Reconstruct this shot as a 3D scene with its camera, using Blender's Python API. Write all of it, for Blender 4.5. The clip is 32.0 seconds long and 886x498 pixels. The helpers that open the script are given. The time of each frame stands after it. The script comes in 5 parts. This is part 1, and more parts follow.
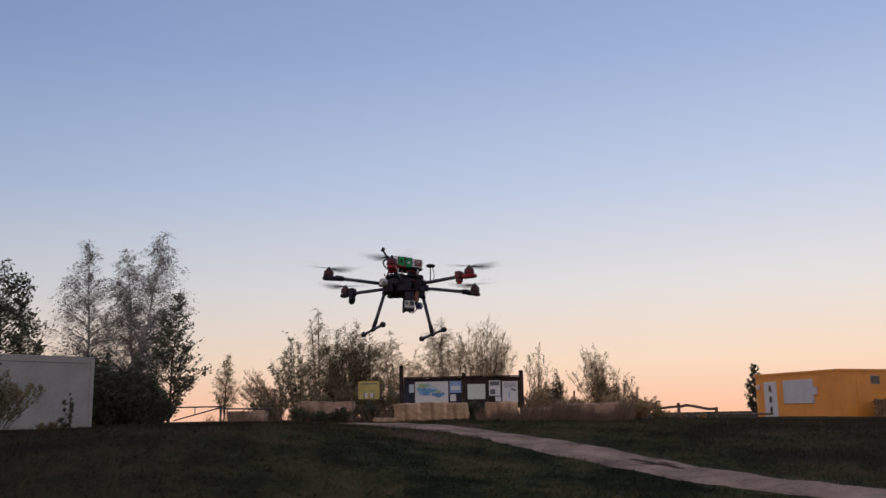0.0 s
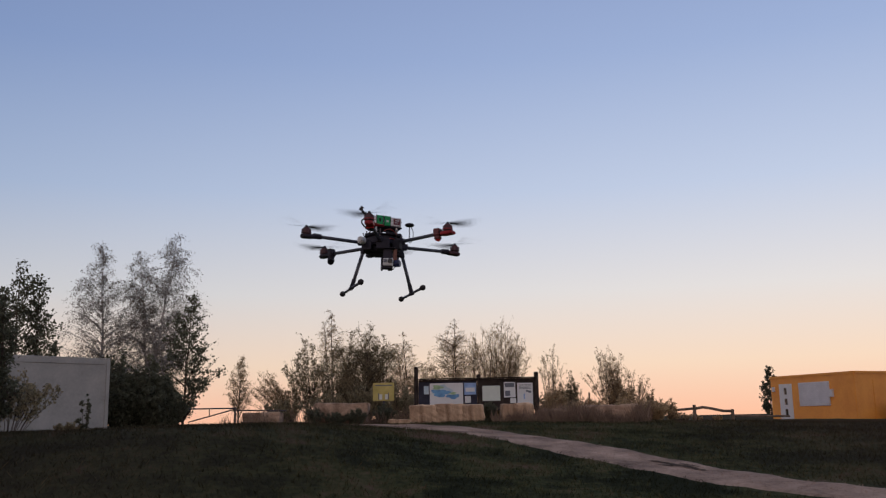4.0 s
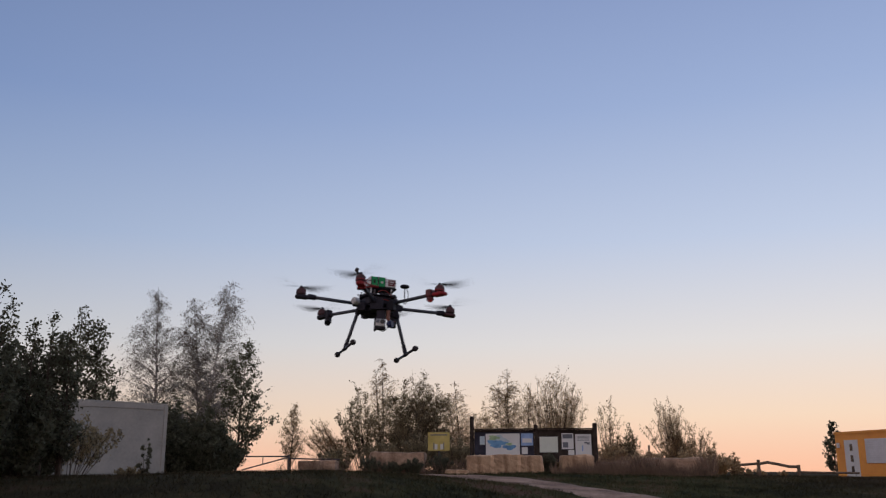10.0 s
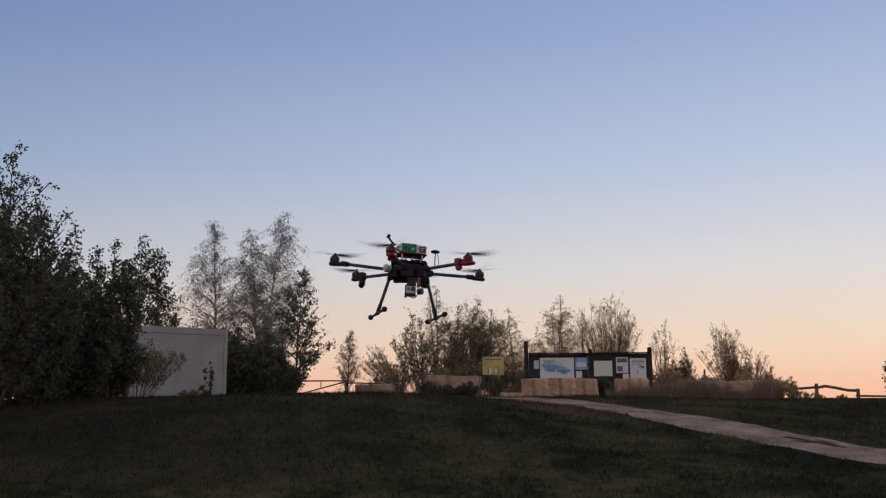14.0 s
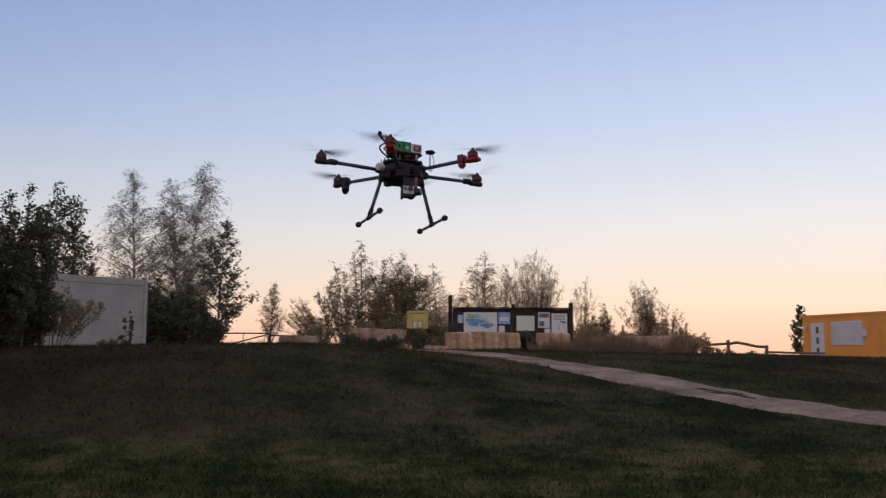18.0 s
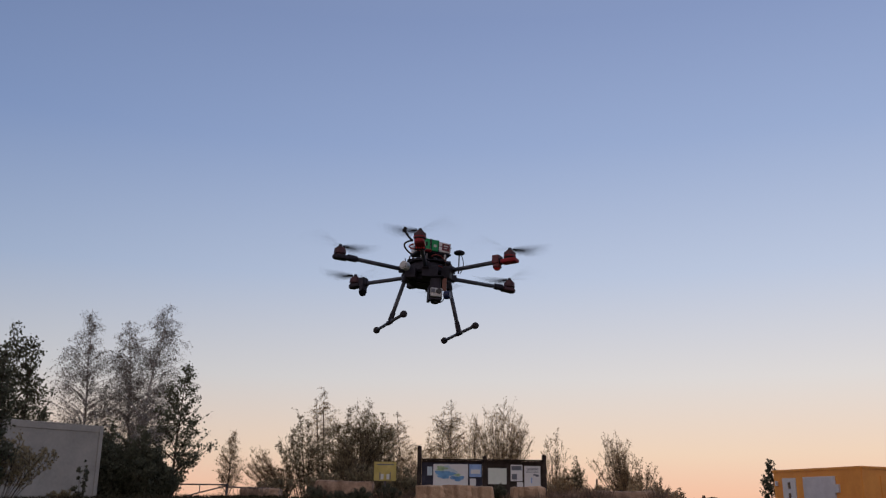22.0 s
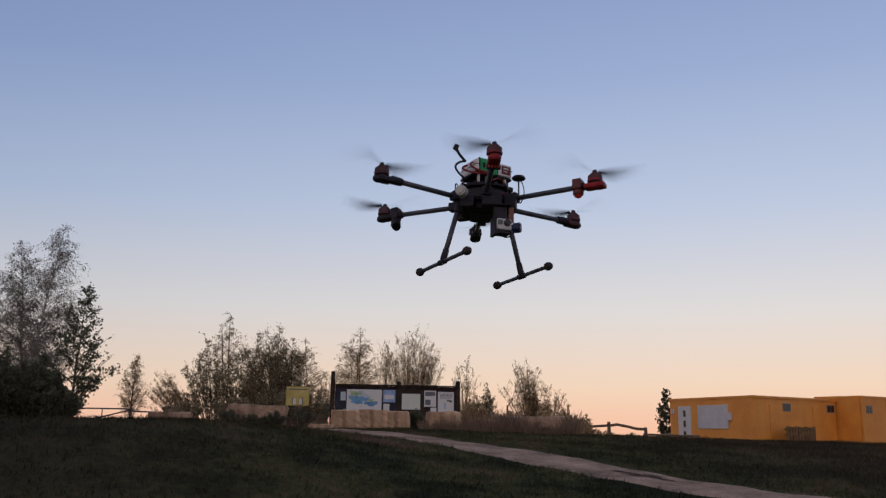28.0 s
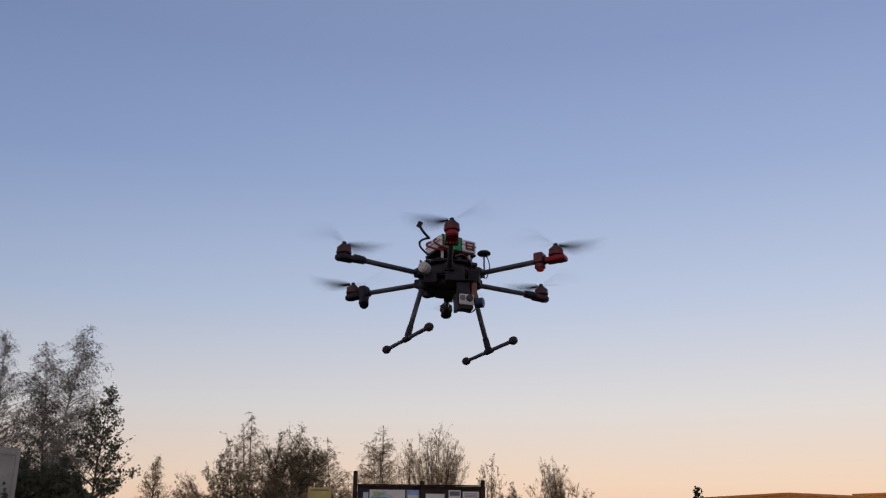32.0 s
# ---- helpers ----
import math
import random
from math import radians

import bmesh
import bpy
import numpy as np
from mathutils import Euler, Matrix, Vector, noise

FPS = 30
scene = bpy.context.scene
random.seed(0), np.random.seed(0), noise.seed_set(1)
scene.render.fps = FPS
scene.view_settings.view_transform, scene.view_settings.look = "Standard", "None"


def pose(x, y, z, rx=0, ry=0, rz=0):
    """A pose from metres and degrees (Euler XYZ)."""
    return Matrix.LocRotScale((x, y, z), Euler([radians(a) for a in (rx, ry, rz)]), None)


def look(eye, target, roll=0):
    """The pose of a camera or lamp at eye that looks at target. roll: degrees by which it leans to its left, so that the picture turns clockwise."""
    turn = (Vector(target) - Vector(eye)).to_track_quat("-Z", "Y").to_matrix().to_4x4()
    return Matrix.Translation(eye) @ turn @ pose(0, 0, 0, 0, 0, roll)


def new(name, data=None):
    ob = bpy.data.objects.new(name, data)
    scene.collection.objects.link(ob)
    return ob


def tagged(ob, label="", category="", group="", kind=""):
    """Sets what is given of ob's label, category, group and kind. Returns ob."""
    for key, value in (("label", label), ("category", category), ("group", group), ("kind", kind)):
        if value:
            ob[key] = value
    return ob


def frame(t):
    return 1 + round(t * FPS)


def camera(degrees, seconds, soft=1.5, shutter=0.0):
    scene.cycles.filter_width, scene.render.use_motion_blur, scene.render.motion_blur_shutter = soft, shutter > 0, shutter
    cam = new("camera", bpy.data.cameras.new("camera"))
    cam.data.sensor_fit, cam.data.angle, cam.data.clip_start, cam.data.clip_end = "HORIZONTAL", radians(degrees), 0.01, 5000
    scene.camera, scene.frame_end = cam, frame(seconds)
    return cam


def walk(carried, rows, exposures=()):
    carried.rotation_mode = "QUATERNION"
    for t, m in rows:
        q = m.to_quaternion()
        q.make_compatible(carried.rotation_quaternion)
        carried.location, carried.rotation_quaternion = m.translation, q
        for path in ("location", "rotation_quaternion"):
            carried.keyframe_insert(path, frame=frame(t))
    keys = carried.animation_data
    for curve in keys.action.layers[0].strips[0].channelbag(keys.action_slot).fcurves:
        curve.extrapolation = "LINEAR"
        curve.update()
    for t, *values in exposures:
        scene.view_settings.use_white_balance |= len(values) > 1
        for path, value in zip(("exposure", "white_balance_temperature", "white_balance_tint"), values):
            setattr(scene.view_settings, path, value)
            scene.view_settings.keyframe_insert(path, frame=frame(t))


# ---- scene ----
cam = camera(52.35, 32.0, soft=1.22, shutter=0.9)
PATH = [  # seconds, eye x y z, yaw, pitch, roll
    (0.0, -0.030, -0.010, 1.771, -0.05, 10.34, -1.11),
    (0.5, -0.061, 0.010, 1.776, 0.56, 9.84, -1.39),
    (1.0, -0.095, 0.058, 1.777, 0.46, 9.92, -1.29),
    (1.5, -0.117, 0.077, 1.766, 0.52, 10.08, -1.14),
    (2.0, -0.097, 0.059, 1.757, 0.38, 10.20, -1.13),
    (2.5, -0.059, 0.032, 1.748, 0.47, 10.33, -1.13),
    (4.5, -0.208, 0.096, 1.738, 0.82, 10.59, -0.95),
    (5.0, -0.140, 0.069, 1.753, 1.39, 10.72, -0.84),
    (5.5, -0.124, 0.058, 1.758, 2.34, 11.10, -0.77),
    (6.0, -0.144, 0.065, 1.758, 3.51, 12.08, -0.67),
    (6.5, -0.148, 0.050, 1.760, 3.20, 12.35, -0.78),
    (7.0, -0.140, 0.004, 1.759, 4.20, 11.82, -1.07),
    (7.5, -0.129, -0.026, 1.761, 4.93, 11.39, -1.15),
    (8.0, -0.177, 0.021, 1.770, 5.71, 10.76, -0.88),
    (8.5, -0.285, 0.093, 1.762, 7.08, 11.12, -0.10),
    (9.0, -0.384, 0.159, 1.734, 6.89, 11.17, 0.31),
    (9.5, -0.494, 0.241, 1.702, 6.59, 11.75, 0.16),
    (10.0, -0.579, 0.309, 1.680, 3.63, 13.74, -0.18),
    (10.5, -0.611, 0.325, 1.651, 4.52, 13.04, 0.07),
    (11.0, -0.640, 0.350, 1.624, 4.70, 12.68, -0.08),
    (11.5, -0.684, 0.392, 1.603, 5.22, 11.77, -0.20),
    (12.0, -0.701, 0.422, 1.591, 5.52, 11.22, -0.28),
    (12.5, -0.650, 0.424, 1.550, 6.27, 9.79, -0.50),
    (13.0, -0.594, 0.417, 1.535, 6.77, 9.67, -0.33),
    (13.5, -0.650, 0.456, 1.590, 6.92, 9.41, -0.24),
    (15.5, -0.521, 0.376, 1.483, 7.27, 8.90, 0.02),
    (16.0, -0.514, 0.399, 1.496, 7.39, 8.22, 0.18),
    (16.5, -0.521, 0.428, 1.482, 7.45, 7.44, 0.44),
    (17.0, -0.542, 0.450, 1.443, 7.23, 7.03, 0.58),
    (17.5, -0.602, 0.431, 1.457, 4.92, 6.59, 1.18),
    (18.0, -0.690, 0.441, 1.481, 2.17, 6.49, 0.23),
    (18.5, -0.767, 0.513, 1.478, 1.46, 7.85, 0.49),
    (19.0, -0.807, 0.585, 1.476, 2.14, 9.57, 0.88),
    (19.5, -0.856, 0.617, 1.491, 1.03, 10.01, 0.94),
    (20.0, -0.928, 0.664, 1.522, -0.33, 11.63, 0.92),
    (20.5, -1.041, 0.752, 1.538, -1.27, 13.94, 0.66),
    (21.0, -1.133, 0.841, 1.529, -2.07, 14.72, 0.09),
    (21.5, -1.137, 0.894, 1.523, -1.86, 16.17, 0.25),
    (22.0, -1.139, 0.922, 1.518, -0.33, 15.87, 0.63),
    (22.5, -1.182, 0.970, 1.518, -0.42, 14.96, 0.70),
    (23.0, -1.243, 1.044, 1.499, -2.53, 13.54, 0.61),
    (23.5, -1.316, 1.122, 1.461, -4.72, 13.09, -0.14),
    (24.0, -1.386, 1.187, 1.428, -6.39, 11.93, -0.75),
    (24.5, -1.442, 1.229, 1.408, -7.48, 11.27, -0.25),
    (25.0, -1.478, 1.268, 1.422, -8.18, 10.65, 0.77),
    (25.5, -1.490, 1.300, 1.448, -6.88, 10.65, 2.01),
    (27.5, -1.674, 1.568, 1.413, -6.11, 11.42, 1.07),
    (28.0, -1.680, 1.574, 1.415, -6.68, 11.60, 0.76),
    (28.5, -1.679, 1.590, 1.420, -6.23, 12.69, 0.52),
    (29.0, -1.664, 1.609, 1.411, -6.98, 14.95, 0.33),
    (29.5, -1.629, 1.593, 1.411, -6.68, 16.27, 1.12),
    (30.0, -1.615, 1.560, 1.402, -5.61, 17.13, 1.20),
    (30.5, -1.647, 1.543, 1.388, -5.24, 17.51, 1.00),
    (31.0, -1.678, 1.559, 1.380, -5.24, 17.68, 0.57),
    (31.5, -1.676, 1.579, 1.382, -5.14, 17.77, 0.41),
    (32.0, -1.659, 1.614, 1.382, -5.16, 17.70, 0.36),
]


def heading(row):
    t, x, y, z, yaw, pitch, roll = row
    a, b = radians(yaw), radians(pitch)
    return t, look((x, y, z), (x - math.sin(a) * math.cos(b), y + math.cos(a) * math.cos(b), z + math.sin(b)), roll)


EXPO = [(0, 0.1), (5, 0.09), (7, 0.06), (9, 0.05), (10, 0.08), (12, 0.04), (13, 0.01), (15.5, 0.04), (16, 0.06), (17, 0.24), (18, 0.28), (19, 0.15), (20, 0.18), (21, 0.02), (22, -0.02), (23, -0.05), (24, -0.02), (25, 0.02), (32, 0.0)]  # EXPO
walk(cam, [heading(row) for row in PATH], EXPO)

# ---- sky and light ----
def lin(r, g, b):
    """Linear colour from 0..255 display values."""
    return tuple(((c / 255 + 0.055) / 1.055) ** 2.4 if c > 10 else c / 255 / 12.92 for c in (r, g, b)) + (1.0,)


world = bpy.data.worlds.new("dusk")
scene.world = world
world.use_nodes = True
wn, wl = world.node_tree.nodes, world.node_tree.links
wn.clear()
w_out, w_bg = wn.new("ShaderNodeOutputWorld"), wn.new("ShaderNodeBackground")
w_co, w_sep = wn.new("ShaderNodeTexCoord"), wn.new("ShaderNodeSeparateXYZ")
wl.new(w_co.outputs["Generated"], w_sep.inputs[0])


def sky_ramp(stops):
    """Colour by elevation: stops of (degrees, display colour)."""
    node = wn.new("ShaderNodeValToRGB")
    node.color_ramp.interpolation = "LINEAR"
    el = node.color_ramp.elements
    el.remove(el[1])
    for n, (deg, rgb) in enumerate(stops):
        at = 0.5 + 0.5 * math.sin(radians(deg))
        e = el[0] if n == 0 else el.new(at)
        e.position, e.color = at, lin(*rgb)
    half = wn.new("ShaderNodeMath")
    half.operation, half.inputs[1].default_value, half.inputs[2].default_value = "MULTIPLY_ADD", 0.5, 0.5
    wl.new(w_sep.outputs[2], half.inputs[0])
    wl.new(half.outputs[0], node.inputs[0])
    return node


# afterglow side (the sun has just set ahead and to the right), the sky abreast of it, and the pink counter-twilight opposite
HIGH = (138, 142, 156)
glow = sky_ramp([(-6, (150, 120, 110)), (-0.5, (249, 187, 154)), (3, (243, 214, 188)), (7.6, (224, 219, 217)), (14, (191, 202, 224)), (22.3, (159, 177, 213)), (30, (141, 159, 200)), (45, (132, 146, 176)), (90, HIGH)])
abreast = sky_ramp([(-6, (120, 105, 108)), (-0.5, (236, 178, 152)), (3, (207, 187, 172)), (7.6, (166, 173, 183)), (14, (122, 146, 181)), (22.3, (94, 120, 167)), (30, (93, 113, 153)), (50, (122, 132, 156)), (90, HIGH)])
behind = sky_ramp([(-6, (120, 105, 110)), (0, (190, 165, 165)), (8, (228, 198, 192)), (18, (208, 196, 198)), (35, (168, 168, 180)), (90, HIGH)])


def toward(ax, lo, hi):
    """0 to 1 as the direction turns towards ax."""
    dot, ease = wn.new("ShaderNodeVectorMath"), wn.new("ShaderNodeMapRange")
    dot.operation, dot.inputs[1].default_value = "DOT_PRODUCT", ax
    wl.new(w_co.outputs["Generated"], dot.inputs[0])
    wl.new(dot.outputs["Value"], ease.inputs["Value"])
    ease.inputs["From Min"].default_value, ease.inputs["From Max"].default_value = lo, hi
    return ease


def blend(fac, a, b):
    mix = wn.new("ShaderNodeMix")
    mix.data_type = "RGBA"
    wl.new(fac.outputs[0], mix.inputs[0])
    wl.new(a, mix.inputs[6])
    wl.new(b, mix.inputs[7])
    return mix.outputs[2]


ahead = blend(toward((0.5, 0.866, 0.0), 0.1, 1.0), abreast.outputs[0], glow.outputs[0])
sky = blend(toward((-0.5, -0.866, 0.0), -0.1, 0.7), ahead, behind.outputs[0])
wl.new(sky, w_bg.inputs[0])
w_bg.inputs[1].default_value = 1.0
wl.new(w_bg.outputs[0], w_out.inputs[0])

# ---- materials ----
def material(name, rgb, rough=0.7, metal=0.0, vary=0.15, scale=6.0, bump=0.0, bump_scale=60.0, second=None, island=0.0, sheer=0.0, emit=0.0, spec=0.5, stretch=1.0):
    """Principled surface with two scales of noise in its colour and a fine relief. rgb is linear base colour."""
    m = bpy.data.materials.new(name)
    m.use_nodes = True
    n, l = m.node_tree.nodes, m.node_tree.links
    p = n["Principled BSDF"]
    p.inputs["Roughness"].default_value, p.inputs["Metallic"].default_value = rough, metal
    p.inputs["Specular IOR Level"].default_value = spec
    co = n.new("ShaderNodeTexCoord")
    big, fine = n.new("ShaderNodeTexNoise"), n.new("ShaderNodeTexNoise")
    big.inputs["Scale"].default_value, fine.inputs["Scale"].default_value = scale, scale * 9
    big.inputs["Detail"].default_value, fine.inputs["Detail"].default_value = 6, 3
    lay = n.new("ShaderNodeMapping")
    lay.inputs["Scale"].default_value = (1.0, 1.0, stretch)
    l.new(co.outputs["Object"], lay.inputs["Vector"])
    l.new(lay.outputs[0], big.inputs["Vector"])
    l.new(co.outputs["Object"], fine.inputs["Vector"])
    add = n.new("ShaderNodeMath")
    add.operation, add.inputs[1].default_value = "MULTIPLY_ADD", 0.35
    l.new(fine.outputs["Fac"], add.inputs[0])
    l.new(big.outputs["Fac"], add.inputs[2])
    last = add.outputs[0]
    if island:
        geo, more = n.new("ShaderNodeNewGeometry"), n.new("ShaderNodeMath")
        more.operation, more.inputs[1].default_value = "MULTIPLY_ADD", island
        l.new(geo.outputs["Random Per Island"], more.inputs[0])
        l.new(last, more.inputs[2])
        last = more.outputs[0]
    ramp = n.new("ShaderNodeValToRGB")
    lo, hi = ramp.color_ramp.elements
    lo.position, hi.position = 0.42, 0.95 + island
    if hi.position > 1:
        hi.position = 1.0
    a = [c * (1 - vary) for c in rgb]
    b = [min(1, c * (1 + vary)) for c in (second or rgb)]
    lo.color, hi.color = (*a, 1), (*b, 1)
    l.new(last, ramp.inputs[0])
    l.new(ramp.outputs[0], p.inputs["Base Color"])
    if bump:
        rel, bn = n.new("ShaderNodeTexNoise"), n.new("ShaderNodeBump")
        rel.inputs["Scale"].default_value, rel.inputs["Detail"].default_value = bump_scale, 4
        bn.inputs["Strength"].default_value, bn.inputs["Distance"].default_value = bump, 0.02
        l.new(co.outputs["Object"], rel.inputs["Vector"])
        l.new(rel.outputs["Fac"], bn.inputs["Height"])
        l.new(bn.outputs[0], p.inputs["Normal"])
    if sheer:
        tr, mix = n.new("ShaderNodeBsdfTranslucent"), n.new("ShaderNodeMixShader")
        l.new(ramp.outputs[0], tr.inputs["Color"])
        mix.inputs[0].default_value = sheer
        l.new(p.outputs[0], mix.inputs[1])
        l.new(tr.outputs[0], mix.inputs[2])
        l.new(mix.outputs[0], n["Material Output"].inputs[0])
    if emit:
        p.inputs["Emission Color"].default_value = (*rgb, 1)
        p.inputs["Emission Strength"].default_value = emit
    return m


def ramp_node(n, stops):
    ramp = n.new("ShaderNodeValToRGB")
    el = ramp.color_ramp.elements
    el.remove(el[1])
    for n_stop, (at, rgb) in enumerate(stops):
        e = el[0] if n_stop == 0 else el.new(at)
        e.position, e.color = at, (*rgb, 1)
    return ramp


def meadow(name, gain, sheer=0.0):
    """Patchy turf: dark moss, green and dry brown patches on the bank, a greener mown strip at its foot."""
    m = bpy.data.materials.new(name)
    m.use_nodes = True
    n, l = m.node_tree.nodes, m.node_tree.links
    p = n["Principled BSDF"]
    p.inputs["Roughness"].default_value, p.inputs["Specular IOR Level"].default_value = 1.0, 0.02
    geo, sep = n.new("ShaderNodeNewGeometry"), n.new("ShaderNodeSeparateXYZ")
    l.new(geo.outputs["Position"], sep.inputs[0])

    def cloud(scale, detail):
        t = n.new("ShaderNodeTexNoise")
        t.inputs["Scale"].default_value, t.inputs["Detail"].default_value = scale, detail
        l.new(geo.outputs["Position"], t.inputs["Vector"])
        return t.outputs["Fac"]

    def mad(a, k, b):
        t = n.new("ShaderNodeMath")
        t.operation, t.inputs[1].default_value = "MULTIPLY_ADD", k
        l.new(a, t.inputs[0])
        if isinstance(b, float):
            t.inputs[2].default_value = b
        else:
            l.new(b, t.inputs[2])
        return t.outputs[0]

    mix3 = mad(cloud(0.45, 3), 1.35, mad(cloud(1.7, 4), 0.8, mad(cloud(7.0, 4), 0.7, mad(geo.outputs["Random Per Island"], 0.25 if sheer else 0.0, -0.93 if not sheer else -1.05))))
    bank = ramp_node(n, [(0.3, (0.021 * gain, 0.024 * gain, 0.014 * gain)), (0.46, (0.036 * gain, 0.038 * gain, 0.021 * gain)), (0.58, (0.052 * gain, 0.056 * gain, 0.026 * gain)), (0.72, (0.077 * gain, 0.068 * gain, 0.035 * gain)), (0.88, (0.11 * gain, 0.072 * gain, 0.054 * gain))])
    mown = ramp_node(n, [(0.3, (0.022 * gain, 0.028 * gain, 0.011 * gain)), (0.5, (0.05 * gain, 0.058 * gain, 0.021 * gain)), (0.62, (0.09 * gain, 0.086 * gain, 0.038 * gain)), (0.78, (0.15 * gain, 0.112 * gain, 0.06 * gain))])
    dry = n.new("ShaderNodeMapRange")
    dry.interpolation_type = "SMOOTHSTEP"
    dry.inputs["From Min"].default_value, dry.inputs["From Max"].default_value = 16.0, 20.0
    l.new(sep.outputs[1], dry.inputs["Value"])
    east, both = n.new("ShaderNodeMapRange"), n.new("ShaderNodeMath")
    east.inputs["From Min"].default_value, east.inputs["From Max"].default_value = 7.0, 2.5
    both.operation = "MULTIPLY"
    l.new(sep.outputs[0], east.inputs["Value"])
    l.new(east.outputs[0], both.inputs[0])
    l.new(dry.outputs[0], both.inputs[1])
    l.new(mad(both.outputs[0], 0.08, mix3), bank.inputs[0])
    l.new(mix3, mown.inputs[0])
    edge, mix = n.new("ShaderNodeMapRange"), n.new("ShaderNodeMix")
    mix.data_type = "RGBA"
    edge.inputs["From Min"].default_value, edge.inputs["From Max"].default_value = 13.9, 12.3
    l.new(mad(cloud(0.6, 3), 2.2, mad(sep.outputs[1], 1.0, -1.1)), edge.inputs["Value"])
    l.new(edge.outputs[0], mix.inputs[0])
    # ground colour turns browner and darker towards negative x
    west, west_tint = n.new("ShaderNodeMapRange"), n.new("ShaderNodeMix")
    west_tint.data_type = "RGBA"
    west_tint.inputs[7].default_value = (0.038 * gain, 0.03 * gain, 0.022 * gain, 1)
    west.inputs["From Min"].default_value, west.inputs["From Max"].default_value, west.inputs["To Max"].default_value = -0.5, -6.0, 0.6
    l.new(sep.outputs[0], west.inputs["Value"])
    l.new(west.outputs[0], west_tint.inputs[0])
    l.new(bank.outputs[0], west_tint.inputs[6])
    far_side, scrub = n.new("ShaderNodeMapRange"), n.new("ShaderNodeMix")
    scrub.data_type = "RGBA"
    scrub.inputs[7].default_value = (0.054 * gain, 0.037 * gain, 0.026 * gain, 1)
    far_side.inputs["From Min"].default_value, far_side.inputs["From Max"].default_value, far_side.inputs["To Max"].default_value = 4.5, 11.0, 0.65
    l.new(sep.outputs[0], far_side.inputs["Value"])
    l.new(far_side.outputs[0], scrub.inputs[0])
    l.new(west_tint.outputs[2], scrub.inputs[6])
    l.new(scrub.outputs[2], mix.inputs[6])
    l.new(mown.outputs[0], mix.inputs[7])
    l.new(mix.outputs[2], p.inputs["Base Color"])
    bn = n.new("ShaderNodeBump")
    bn.inputs["Strength"].default_value, bn.inputs["Distance"].default_value = 0.8, 0.03
    l.new(cloud(14.0, 4), bn.inputs["Height"])
    l.new(bn.outputs[0], p.inputs["Normal"])
    return m


